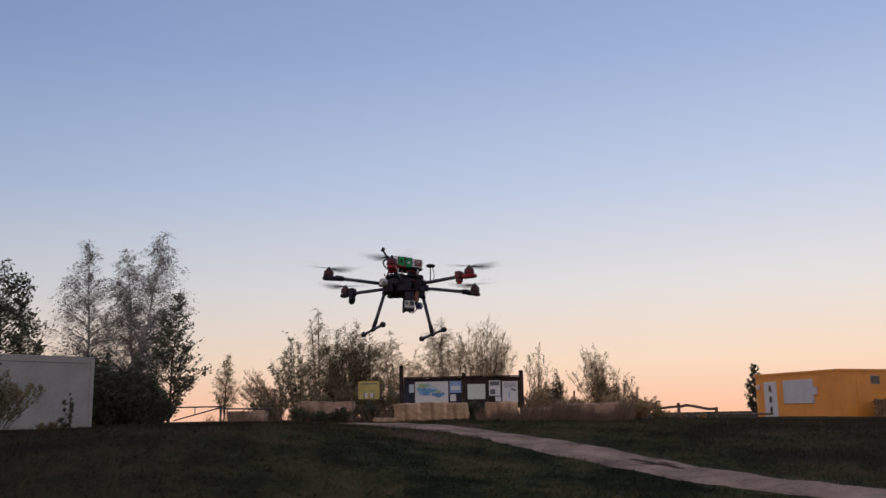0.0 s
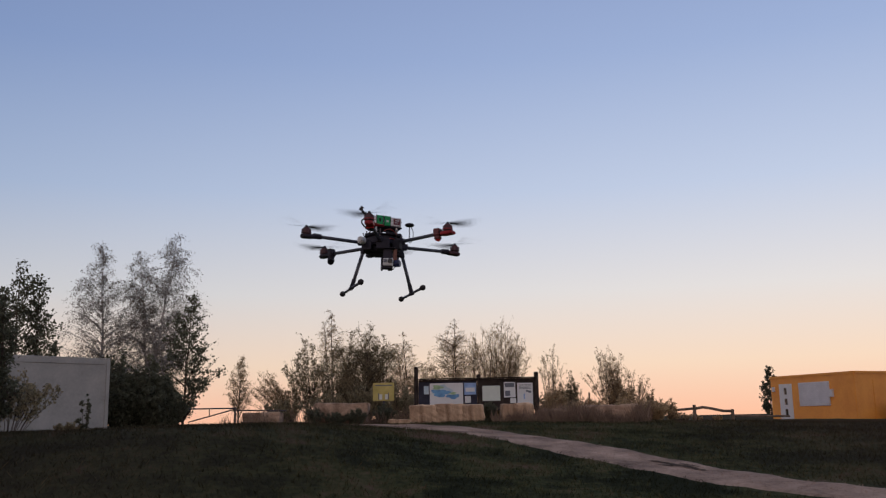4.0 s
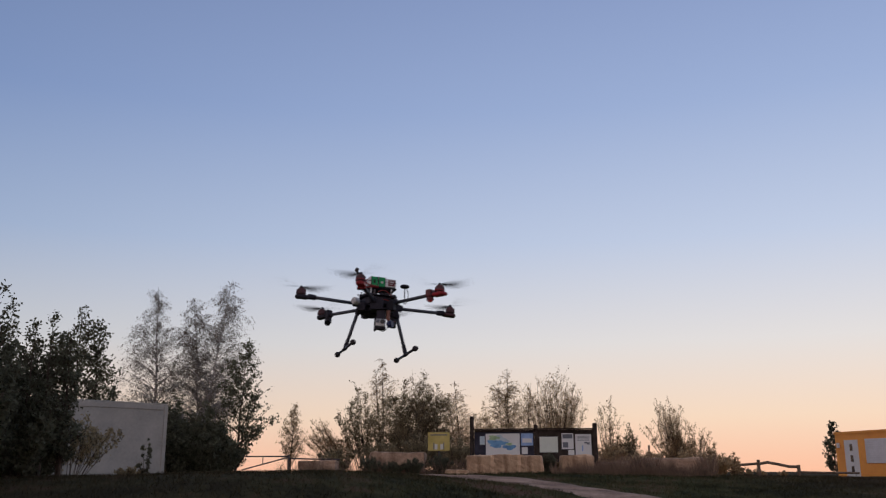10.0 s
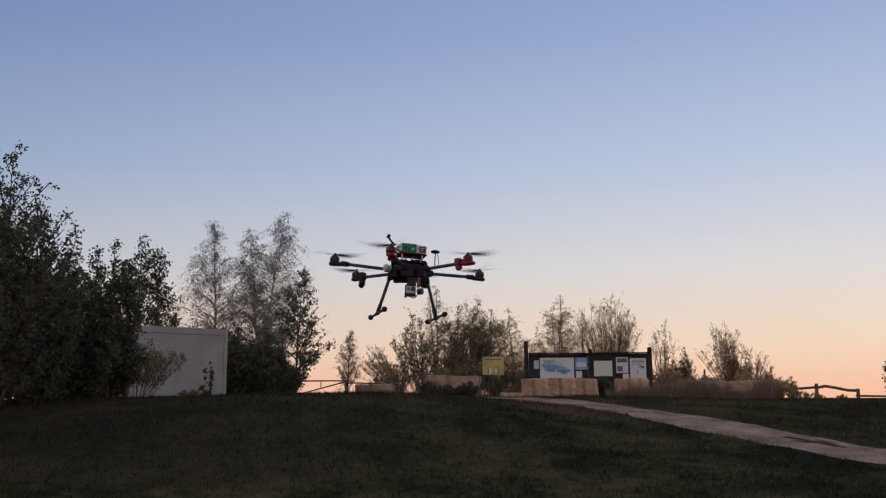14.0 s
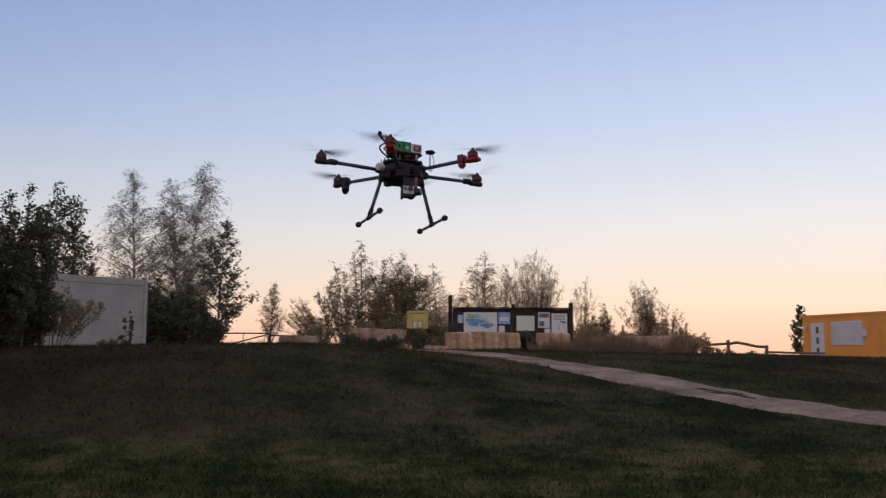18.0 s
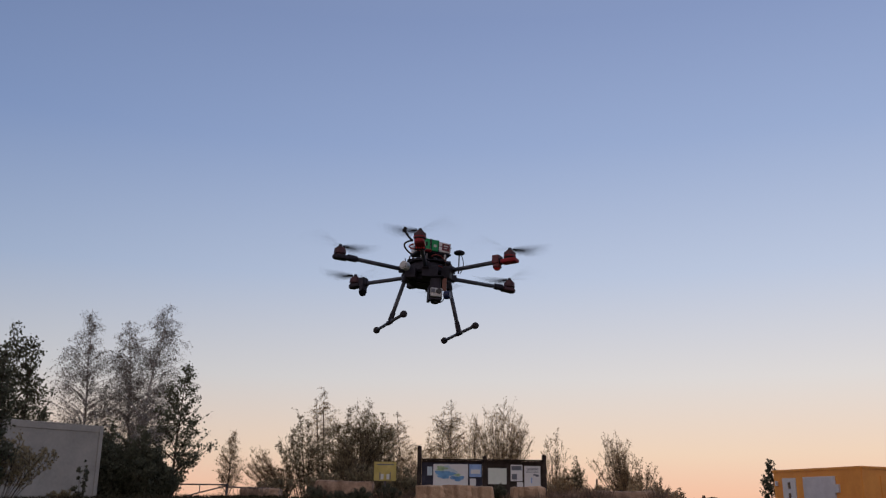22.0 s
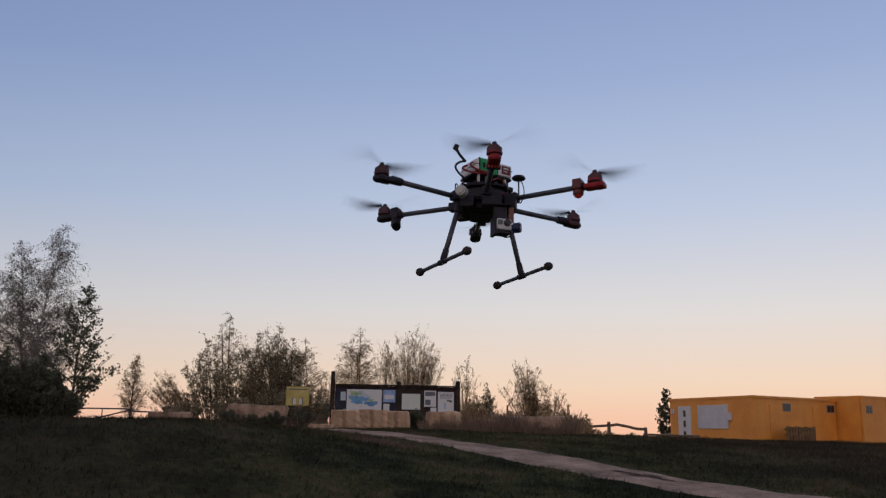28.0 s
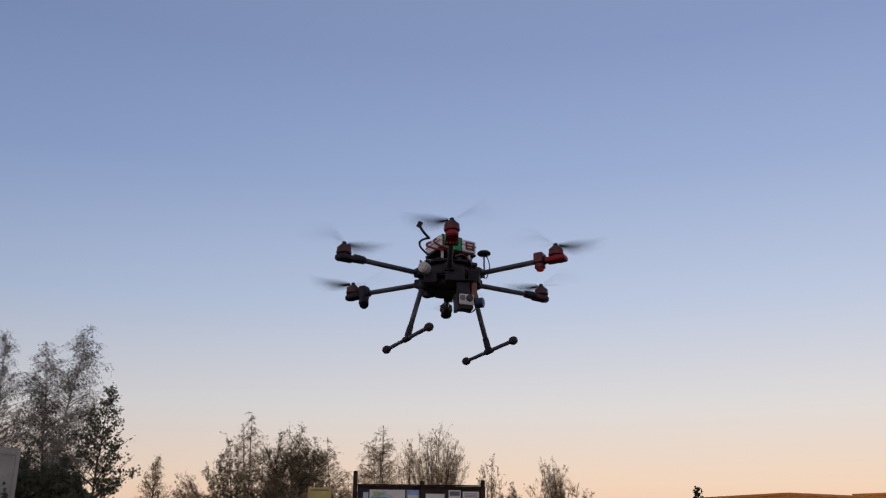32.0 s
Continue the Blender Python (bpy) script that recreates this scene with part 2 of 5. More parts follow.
M = {
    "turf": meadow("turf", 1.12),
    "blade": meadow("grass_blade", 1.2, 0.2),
    "tuft": material("dry_tuft", (0.05, 0.042, 0.022), 0.9, vary=0.3, scale=1.5, second=(0.09, 0.068, 0.038), island=0.4, sheer=0.2, spec=0.1),
    "reed": material("tall_dry_grass", (0.13, 0.085, 0.06), 0.9, vary=0.3, scale=1.5, second=(0.25, 0.17, 0.12), island=0.4, sheer=0.2, spec=0.1),
    "gravel": material("gravel", (0.22, 0.145, 0.11), 0.98, vary=0.35, scale=1.1, second=(0.4, 0.275, 0.21), bump=0.7, bump_scale=35, spec=0.2),
    "mud": material("damp_soil", (0.06, 0.045, 0.04), 1.0, spec=0.0, vary=0.4, scale=3, second=(0.13, 0.1, 0.08), bump=0.4, bump_scale=20),
    "stone": material("sandstone", (0.3, 0.165, 0.092), 0.9, vary=0.4, scale=3.4, second=(0.62, 0.43, 0.285), bump=0.9, bump_scale=9, spec=0.2, stretch=0.16),
    "stone_brown": material("brown_sandstone", (0.23, 0.14, 0.095), 0.95, vary=0.45, scale=2.2, second=(0.44, 0.3, 0.21), bump=0.9, bump_scale=9, spec=0.2),
    "bark": material("bark", (0.075, 0.055, 0.042), 0.95, vary=0.4, scale=8, second=(0.13, 0.1, 0.08), bump=0.6, bump_scale=40, spec=0.1),
    "birch_bark": material("birch_bark", (0.2, 0.185, 0.17), 0.85, vary=0.5, scale=5, second=(0.46, 0.43, 0.4), bump=0.3, bump_scale=30, spec=0.2),
    "leaf_dark": material("dark_leaf", (0.058, 0.065, 0.04), 0.75, vary=0.4, scale=0.9, second=(0.125, 0.124, 0.08), island=0.4, sheer=0.35, spec=0.25),
    "leaf_poplar": material("poplar_leaf", (0.14, 0.118, 0.068), 0.7, vary=0.5, scale=0.9, second=(0.29, 0.23, 0.135), island=0.5, sheer=0.56, spec=0.35),
    "leaf_olive": material("olive_leaf", (0.22, 0.16, 0.088), 0.75, vary=0.5, scale=0.9, second=(0.44, 0.315, 0.18), island=0.5, sheer=0.62, spec=0.25),
    "leaf_birch": material("birch_leaf", (0.105, 0.088, 0.07), 0.75, vary=0.4, scale=0.9, second=(0.2, 0.165, 0.135), island=0.4, sheer=0.45, spec=0.25),
    "white_paint": material("white_painted_steel", (0.37, 0.345, 0.305), 0.6, vary=0.1, scale=1.2, second=(0.46, 0.43, 0.38), bump=0.1, bump_scale=6),
    "orange_paint": material("orange_painted_panel", (0.9, 0.325, 0.05), 0.5, vary=0.1, scale=0.8, second=(0.97, 0.385, 0.066), bump=0.1, bump_scale=5),
    "shutter": material("white_shutter", (0.62, 0.6, 0.62), 0.5, vary=0.06, scale=2, second=(0.7, 0.68, 0.7)),
    "door_white": material("white_door", (0.7, 0.68, 0.68), 0.45, vary=0.05, scale=2),
    "dark_glass": material("dark_glass", (0.015, 0.018, 0.022), 0.12, vary=0.1, scale=2),
    "grey_frame": material("grey_window_frame", (0.2, 0.21, 0.24), 0.5, vary=0.1, scale=4),
    "wood_dark": material("dark_stained_wood", (0.035, 0.026, 0.022), 0.8, vary=0.35, scale=3, second=(0.06, 0.045, 0.038), bump=0.4, bump_scale=25, spec=0.2),
    "navy_panel": material("dark_blue_board", (0.034, 0.033, 0.05), 0.7, vary=0.3, scale=3, second=(0.052, 0.05, 0.073), spec=0.2),
    "wood_grey": material("weathered_wood", (0.12, 0.085, 0.06), 0.9, vary=0.4, scale=4, second=(0.22, 0.16, 0.12), bump=0.6, bump_scale=22, spec=0.2),
    "pallet": material("pallet_wood", (0.15, 0.085, 0.042), 0.9, vary=0.35, scale=4, second=(0.24, 0.145, 0.075), bump=0.4, bump_scale=25, spec=0.2),
    "paper": material("printed_paper", (0.8, 0.79, 0.78), 0.5, vary=0.05, scale=3),
    "paper_mint": material("pale_green_paper", (0.74, 0.78, 0.7), 0.5, vary=0.06, scale=3),
    "map_blue": material("map_blue", (0.1, 0.26, 0.58), 0.5, vary=0.25, scale=4, second=(0.18, 0.4, 0.62)),
    "map_green": material("map_green", (0.3, 0.5, 0.3), 0.5, vary=0.25, scale=4, second=(0.5, 0.62, 0.35)),
    "map_pale": material("map_pale_blue", (0.5, 0.62, 0.72), 0.5, vary=0.12, scale=4, second=(0.62, 0.7, 0.72)),
    "sheet_blue": material("blue_printed_sheet", (0.26, 0.42, 0.74), 0.5, vary=0.15, scale=5, second=(0.36, 0.5, 0.76)),
    "ink": material("grey_print", (0.16, 0.17, 0.2), 0.6, vary=0.2, scale=8),
    "sign_yellow": material("yellow_sign_paint", (0.54, 0.42, 0.11), 0.6, vary=0.12, scale=3, second=(0.62, 0.5, 0.17)),
    "sign_white": material("sign_white", (0.7, 0.7, 0.66), 0.5, vary=0.05, scale=3),
    "steel": material("galvanised_steel", (0.12, 0.1, 0.1), 0.6, metal=0.4, vary=0.3, scale=5),
    "carbon": material("carbon_tube", (0.054, 0.056, 0.072), 0.42, vary=0.25, scale=30, second=(0.076, 0.078, 0.1)),
    "black": material("black_plastic", (0.021, 0.0185, 0.027), 0.55, vary=0.3, scale=20, second=(0.038, 0.034, 0.047), bump=0.1, bump_scale=150, spec=0.2),
    "plate": material("black_carbon_plate", (0.021, 0.019, 0.026), 0.5, vary=0.3, scale=40, spec=0.15),
    "foam": material("grey_foam", (0.055, 0.048, 0.052), 0.95, vary=0.2, scale=40, bump=0.3, bump_scale=200, spec=0.15),
    "red": material("red_anodised", (0.27, 0.017, 0.024), 0.45, vary=0.2, scale=15, second=(0.37, 0.025, 0.034), spec=0.25),
    "dark_red": material("dark_red_plastic", (0.058, 0.017, 0.023), 0.5, vary=0.25, scale=15, second=(0.095, 0.024, 0.032)),
    "red_led": material("red_lamp_strip", (0.45, 0.02, 0.02), 0.4, vary=0.05, scale=8, emit=0.06),
    "battery": material("silver_battery_wrap", (0.82, 0.78, 0.78), 0.32, vary=0.15, scale=12),
    "label_red": material("red_battery_label", (0.16, 0.026, 0.03), 0.45, vary=0.2, scale=12),
    "strap": material("green_strap", (0.015, 0.3, 0.09), 0.7, vary=0.2, scale=30, second=(0.02, 0.36, 0.12), bump=0.2, bump_scale=300),
    "white_plastic": material("white_plastic", (0.6, 0.58, 0.57), 0.4, vary=0.06, scale=15),
    "copper": material("orange_flex_cable", (0.2, 0.075, 0.05), 0.5, vary=0.2, scale=20),
    "silver": material("silver_camera_shell", (0.62, 0.61, 0.61), 0.45, metal=0.0, vary=0.1, scale=15),
    "lens": material("lens_glass", (0.01, 0.01, 0.014), 0.08, vary=0.1, scale=5),
    "blue_black": material("dark_blue_motor", (0.012, 0.022, 0.085), 0.35, vary=0.2, scale=15),
    "wire_red": material("red_wire", (0.24, 0.03, 0.025), 0.5, vary=0.2, scale=10),
    "wire_black": material("black_wire", (0.012, 0.012, 0.014), 0.5, vary=0.2, scale=10),
    "prop": material("black_propeller", (0.05, 0.048, 0.055), 0.35, vary=0.2, scale=20),
}

# ---- mesh helpers ----
def part(name, bm, mat, parent=None, label="", smooth=False):
    """Links a bmesh as one mesh object under a thing or a part."""
    me = bpy.data.meshes.new(name)
    bm.to_mesh(me)
    bm.free()
    me.materials.append(M[mat])
    if smooth:
        me.shade_smooth()
    ob = new(name, me)
    ob.parent = parent
    if label:
        ob["label"] = label
    return ob


def thing(name, m, label, category, group="", kind=""):
    ob = new(name)
    ob.matrix_world = m
    ob.empty_display_size = 0.1
    return tagged(ob, label, category, group, kind)


def box(sx, sy, sz, at=(0, 0, 0), bevel=0.0, turn=None, bm=None):
    """A box with its centre at `at`, edges rounded."""
    own = bmesh.new()
    bmesh.ops.create_cube(own, size=1.0)
    bmesh.ops.scale(own, vec=(sx, sy, sz), verts=own.verts)
    if bevel:
        bmesh.ops.bevel(own, geom=own.edges[:], offset=bevel, segments=2, affect="EDGES", profile=0.6)
    if turn:
        bmesh.ops.transform(own, matrix=turn, verts=own.verts)
    bmesh.ops.translate(own, vec=at, verts=own.verts)
    return merged(bm, own)


def merged(bm, own):
    if bm is None:
        return own
    me = bpy.data.meshes.new("tmp")
    own.to_mesh(me)
    own.free()
    bm.from_mesh(me)
    bpy.data.meshes.remove(me)
    return bm


def rod(a, b, r, r2=None, sides=10, bm=None, bevel=0.0):
    """A tapered round bar from a to b."""
    a, b = Vector(a), Vector(b)
    own = bmesh.new()
    bmesh.ops.create_cone(own, cap_ends=True, segments=sides, radius1=r, radius2=r if r2 is None else r2, depth=(b - a).length)
    if bevel:
        rim = [e for e in own.edges if abs(e.verts[0].co.z - e.verts[1].co.z) < 1e-6]
        bmesh.ops.bevel(own, geom=rim, offset=bevel, segments=2, affect="EDGES")
    turn = (b - a).to_track_quat("Z", "Y").to_matrix().to_4x4()
    bmesh.ops.transform(own, matrix=Matrix.Translation((a + b) / 2) @ turn, verts=own.verts)
    return merged(bm, own)


def ball(r, at, squash=(1, 1, 1), bm=None, sides=12):
    own = bmesh.new()
    bmesh.ops.create_uvsphere(own, u_segments=sides, v_segments=sides // 2 + 2, radius=r)
    bmesh.ops.scale(own, vec=squash, verts=own.verts)
    bmesh.ops.translate(own, vec=at, verts=own.verts)
    return merged(bm, own)


def wire(points, r, bm=None, sides=6):
    for a, b in zip(points, points[1:]):
        bm = rod(a, b, r, sides=sides, bm=bm)
    return bm


def arc(a, mid, b, n=8):
    """Points of a bow from a to b that bends through mid."""
    a, mid, b = Vector(a), Vector(mid), Vector(b)
    c = 2 * mid - (a + b) / 2
    return [(1 - s) ** 2 * a + 2 * s * (1 - s) * c + s * s * b for s in (k / n for k in range(n + 1))]


def faces_mesh(name, corners, mat, parent=None):
    """One mesh from an array of faces, each with its own corners: shape (faces, 3 or 4, 3)."""
    count, k, _ = corners.shape
    me = bpy.data.meshes.new(name)
    me.vertices.add(count * k)
    me.vertices.foreach_set("co", corners.reshape(-1).astype(np.float32))
    me.loops.add(count * k)
    me.loops.foreach_set("vertex_index", np.arange(count * k, dtype=np.int32))
    me.polygons.add(count)
    me.polygons.foreach_set("loop_start", np.arange(0, count * k, k, dtype=np.int32))
    me.polygons.foreach_set("loop_total", np.full(count, k, dtype=np.int32))
    me.update(calc_edges=True)
    me.materials.append(M[mat])
    ob = new(name, me)
    ob.parent = parent
    return ob


# ---- ground ----
def smooth(e0, e1, v):
    s = np.clip((v - e0) / (e1 - e0), 0, 1)
    return s * s * (3 - 2 * s)


def rough(x, y):
    return 0.05 * np.sin(0.9 * x + 1.3 * np.sin(0.5 * y)) + 0.04 * np.sin(1.7 * y + 0.8 * x) + 0.025 * np.sin(3.1 * x - 2.3 * y)


def height(x, y):
    """The meadow: flat in front, a bank that is steep on one side and runs out gently on the other, a plateau behind."""
    x, y = np.asarray(x, float), np.asarray(y, float)
    top = 1.60 - 0.016 * np.clip(x, 0, 30) - 0.03 * np.clip(-x - 7, 0, 3.5) - 0.006 * np.clip(-x - 10.5, 0, 30)
    steep = top * smooth(11.5, 19.5, y)
    gentle = top * (0.55 * np.clip((y - 11) / 18, 0, 1) + 0.45 * smooth(9, 30, y))
    side = smooth(-5.0, 2.5, x)
    z = steep * (1 - side) + gentle * side
    z = z * (1 - smooth(80, 170, y)) - 6 * smooth(95, 400, y)
    z = z - 0.085 * smooth(22, 27.5, y) * (1 - smooth(60, 80, y))
    near = smooth(2, 9, y) * (1 - smooth(60, 80, y))
    return z + rough(x, y) * near * 0.35


def ground_at(x, y):
    return float(height(x, y))


def axis(lo, hi, step, reach):
    mid = np.arange(lo, hi + step / 2, step)
    out = np.cumsum(step * 1.35 ** np.arange(1, 40))
    out = out[out < reach]
    return np.r_[(lo - out)[::-1], mid, hi + out]


gx, gy = axis(-26, 44, 0.4, 2600), axis(4, 66, 0.4, 2600)
GX, GY = np.meshgrid(gx, gy)
GZ = height(GX, GY)
nx, ny = len(gx), len(gy)
idx = np.arange(nx * ny).reshape(ny, nx)
quads = np.stack([idx[:-1, :-1], idx[:-1, 1:], idx[1:, 1:], idx[1:, :-1]], -1).reshape(-1, 4)
me = bpy.data.meshes.new("ground")
me.from_pydata(np.stack([GX, GY, GZ], -1).reshape(-1, 3).tolist(), [], quads.tolist())
me.materials.append(M["turf"])
me.shade_smooth()
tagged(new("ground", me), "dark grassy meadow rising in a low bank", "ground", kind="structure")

# ---- footpath ----
WAY = [(-9.0, 28.9), (-5.0, 28.4), (-3.0, 28.0), (-1.6, 27.0), (0.14, 25.3), (1.5, 23.2), (2.15, 22.05), (3.1, 20.4), (4.05, 18.8), (4.65, 17.7), (5.1, 16.95), (5.6, 16.25), (6.3, 15.5), (8.2, 14.0), (11.5, 11.9), (16.0, 9.6)]


def along(points, n):
    """Even points on a smooth line through the given ones."""
    p = np.array(points, float)
    s = np.r_[0, np.cumsum(np.hypot(*np.diff(p, axis=0).T))]
    t = np.linspace(0, s[-1], n)
    line = np.stack([np.interp(t, s, p[:, 0]), np.interp(t, s, p[:, 1])], -1)
    for _ in range(max(2, n // 12)):
        line[1:-1] = (line[:-2] + 2 * line[1:-1] + line[2:]) / 4
    return line


line = along(WAY, 140)
tang = np.gradient(line, axis=0)
tang /= np.hypot(*tang.T)[:, None]
side_v = np.stack([-tang[:, 1], tang[:, 0]], -1)
PATH_HALF = 0.9
rng = np.random.default_rng(11)
cols = np.linspace(-1, 1, 9)
verts = []
for k in range(len(line)):
    wob = 0.97 + 0.04 * math.sin(k * 0.7) + 0.025 * math.sin(k * 1.9 + 1) + 0.03 * rng.standard_normal()
    wob *= 1.0 - 0.24 * float(smooth(4.6, 5.8, line[k][0]))
    for c in cols:
        q = line[k] + side_v[k] * c * PATH_HALF * wob
        lift = 0.035 if abs(c) < 0.9 else -0.03
        verts.append((q[0], q[1], ground_at(*q) + lift - 0.012 * (1 - c * c)))
w = len(cols)
quads = [(k * w + c, (k + 1) * w + c, (k + 1) * w + c + 1, k * w + c + 1) for k in range(len(line) - 1) for c in range(w - 1)]
me = bpy.data.meshes.new("footpath")
me.from_pydata(verts, [], quads)
me.materials.append(M["gravel"])
me.shade_smooth()
tagged(new("footpath", me), "pale gravel footpath climbing the grassy bank", "path", kind="structure")


bm = bmesh.new()
for m_at, m_off, m_long, m_wide in ((0.0, 0.0, 0.4, 0.1), (-0.55, 0.12, 0.3, 0.07), (0.5, -0.1, 0.26, 0.08), (0.1, 0.2, 0.22, 0.05), (-0.15, -0.2, 0.2, 0.06)):
    ring = []
    for k in range(22):
        a = 2 * math.pi * k / 22
        r = 1 + 0.25 * math.sin(3 * a + 9 * m_at) + 0.2 * math.sin(7 * a + m_off)
        dx, dy = m_at + m_long * r * math.cos(a), m_off + m_wide * r * math.sin(a)
        qx, qy = 4.25 + 0.62 * dx + 0.78 * dy, 18.75 - 0.78 * dx + 0.62 * dy
        ring.append(bm.verts.new((qx, qy, ground_at(qx, qy) + 0.036)))
    bm.faces.new(ring)
bmesh.ops.triangulate(bm, faces=bm.faces[:])
tagged(part("mud_patch", bm, "mud"), "damp dark soil patch in the gravel path", "mud", kind="structure")


g = np.random.default_rng(19)
n = 5000
pick = line[g.integers(20, 130, n)] + g.normal(0, 0.06, (n, 2))
across = g.uniform(-0.68, 0.68, n)
k_near = np.array([np.argmin(np.hypot(*(line - q).T)) for q in pick])
spot = pick + side_v[k_near] * (across * PATH_HALF)[:, None]
r = g.uniform(0.006, 0.02, n) * (1 + 0.6 * (g.random(n) > 0.96))
zc = height(spot[:, 0], spot[:, 1]) + 0.024
a = g.uniform(0, 6.28, n)
c3 = np.stack([spot[:, 0], spot[:, 1], zc], -1)
e1 = np.stack([np.cos(a), np.sin(a), 0 * a], -1) * r[:, None]
e2 = np.stack([-np.sin(a), np.cos(a), 0 * a], -1) * (r * g.uniform(0.6, 1, n))[:, None]
e3 = np.stack([0 * a, 0 * a, r * 0.9], -1)
tagged(faces_mesh("pebbles", np.concatenate([np.stack([c3 + p, c3 + q, c3 + e3], 1) for p, q in ((e1, e2), (e2, -e1), (-e1, -e2), (-e2, e1))]), "gravel"), "loose pebbles on the gravel path", "pebbles", kind="stuff")


def off_path(x, y):
    """Distance from the footpath's middle line."""
    d = np.full(np.shape(x), 1e9)
    for q in line[::3]:
        d = np.minimum(d, np.hypot(x - q[0], y - q[1]))
    return d


# ---- grass ----
def blades(name, x, y, tall, width, lean, mat, seed, label):
    g = np.random.default_rng(seed)
    n = len(x)
    z = height(x, y) - 0.01
    a = g.uniform(0, 2 * np.pi, n)
    h = tall * g.uniform(0.5, 1.3, n)
    wv = np.stack([np.cos(a), np.sin(a), 0 * a], -1) * (width * g.uniform(0.6, 1.4, n))[:, None]
    b = g.uniform(0, 2 * np.pi, n)
    tip = np.stack([np.cos(b) * lean * h, np.sin(b) * lean * h, h], -1)
    base = np.stack([x, y, z], -1)
    mid = base + tip * 0.55 - np.stack([0 * h, 0 * h, -0.06 * h], -1)
    faces = np.stack([base - wv, base + wv, mid + wv * 0.7, base + tip], 1)
    ob = faces_mesh(name, faces, mat)
    return tagged(ob, label, "grass", kind="stuff")


g = np.random.default_rng(3)
n = 210000
x = g.uniform(-15, 19, n)
y = 9 + 24 * g.random(n) ** 1.3
keep = off_path(x, y) > PATH_HALF * 0.97
blades("grass", x[keep], y[keep], 0.08, 0.008, 0.75, "blade", 4, "short dark green meadow grass on the bank")
n = 26000
x, y = g.uniform(-11, 15, n), g.uniform(6.0, 13.8, n)
keep = (off_path(x, y) > PATH_HALF) & (y + 0.6 * np.sin(0.8 * x) < 13.2)
blades("lawn", x[keep], y[keep], 0.06, 0.006, 0.7, "blade", 8, "short mown green lawn at the foot of the bank")
n = 16000
x, y = g.uniform(-16, 24, n), g.uniform(11, 33, n)
clump = np.sin(1.3 * x + 2 * np.sin(0.7 * y)) + np.sin(1.1 * y - 0.4 * x)
keep = (off_path(x, y) > PATH_HALF) & (clump > 0.7)
blades("grass_tufts", x[keep], y[keep], 0.12, 0.004, 0.9, "tuft", 5, "dry brown grass tufts scattered over the bank")
n = 11000
x = np.r_[g.uniform(1.0, 6.1, n), g.uniform(-3.3, -1.9, 700), g.uniform(-8.6, -4, 900), g.uniform(-5.2, -3.0, 700)]
y = np.r_[g.normal(30.6, 0.45, n), g.normal(31.5, 0.4, 700), g.normal(30.6, 0.35, 900), g.normal(30.6, 0.12, 700)]
tuft = 0.3 + 0.13 * np.sin(2.3 * x + 1.5 * np.sin(1.1 * x)) + 0.1 * np.sin(5.9 * x + 3.0 * y)
blades("tall_grass", x, y, tuft * g.uniform(0.5, 1.5, len(x)), 0.0035, 0.42, "reed", 6, "tall dry grass round the boulders")

# ---- trees ----
def tube_faces(p0, p1, r0, r1, sides):
    """Side faces of many tapered tubes at once."""
    d = p1 - p0
    d /= np.linalg.norm(d, axis=1, keepdims=True) + 1e-9
    ref = np.where(np.abs(d[:, 2:3]) > 0.9, [[1.0, 0, 0]], [[0, 0, 1.0]])
    u = np.cross(d, ref)
    u /= np.linalg.norm(u, axis=1, keepdims=True)
    v = np.cross(d, u)
    a = np.arange(sides + 1) * 2 * np.pi / sides
    ring = u[:, None] * np.cos(a)[None, :, None] + v[:, None] * np.sin(a)[None, :, None]
    lo, hi = p0[:, None] + ring * r0[:, None, None], p1[:, None] + ring * r1[:, None, None]
    f = np.stack([lo[:, :-1], lo[:, 1:], hi[:, 1:], hi[:, :-1]], 2)
    return f.reshape(-1, 4, 3)


def tube_line(name, pts, radii, sides, mat, parent):
    """One connected tapered tube along a line of points."""
    pts, radii = np.asarray(pts, float), np.asarray(radii, float)
    d = np.gradient(pts, axis=0)
    d /= np.linalg.norm(d, axis=1, keepdims=True) + 1e-9
    u = np.cross(d, [0.31, 0.95, 0.05])
    u /= np.linalg.norm(u, axis=1, keepdims=True) + 1e-9
    v = np.cross(d, u)
    a = np.arange(sides) * 2 * np.pi / sides
    ring = pts[:, None] + radii[:, None, None] * (u[:, None] * np.cos(a)[None, :, None] + v[:, None] * np.sin(a)[None, :, None])
    k = len(pts)
    quads = [(r * sides + c, r * sides + (c + 1) % sides, (r + 1) * sides + (c + 1) % sides, (r + 1) * sides + c) for r in range(k - 1) for c in range(sides)]
    me = bpy.data.meshes.new(name)
    me.from_pydata(ring.reshape(-1, 3).tolist(), [], quads + [tuple(range((k - 1) * sides, k * sides))])
    me.materials.append(M[mat])
    ob = new(name, me)
    ob.parent = parent
    return ob


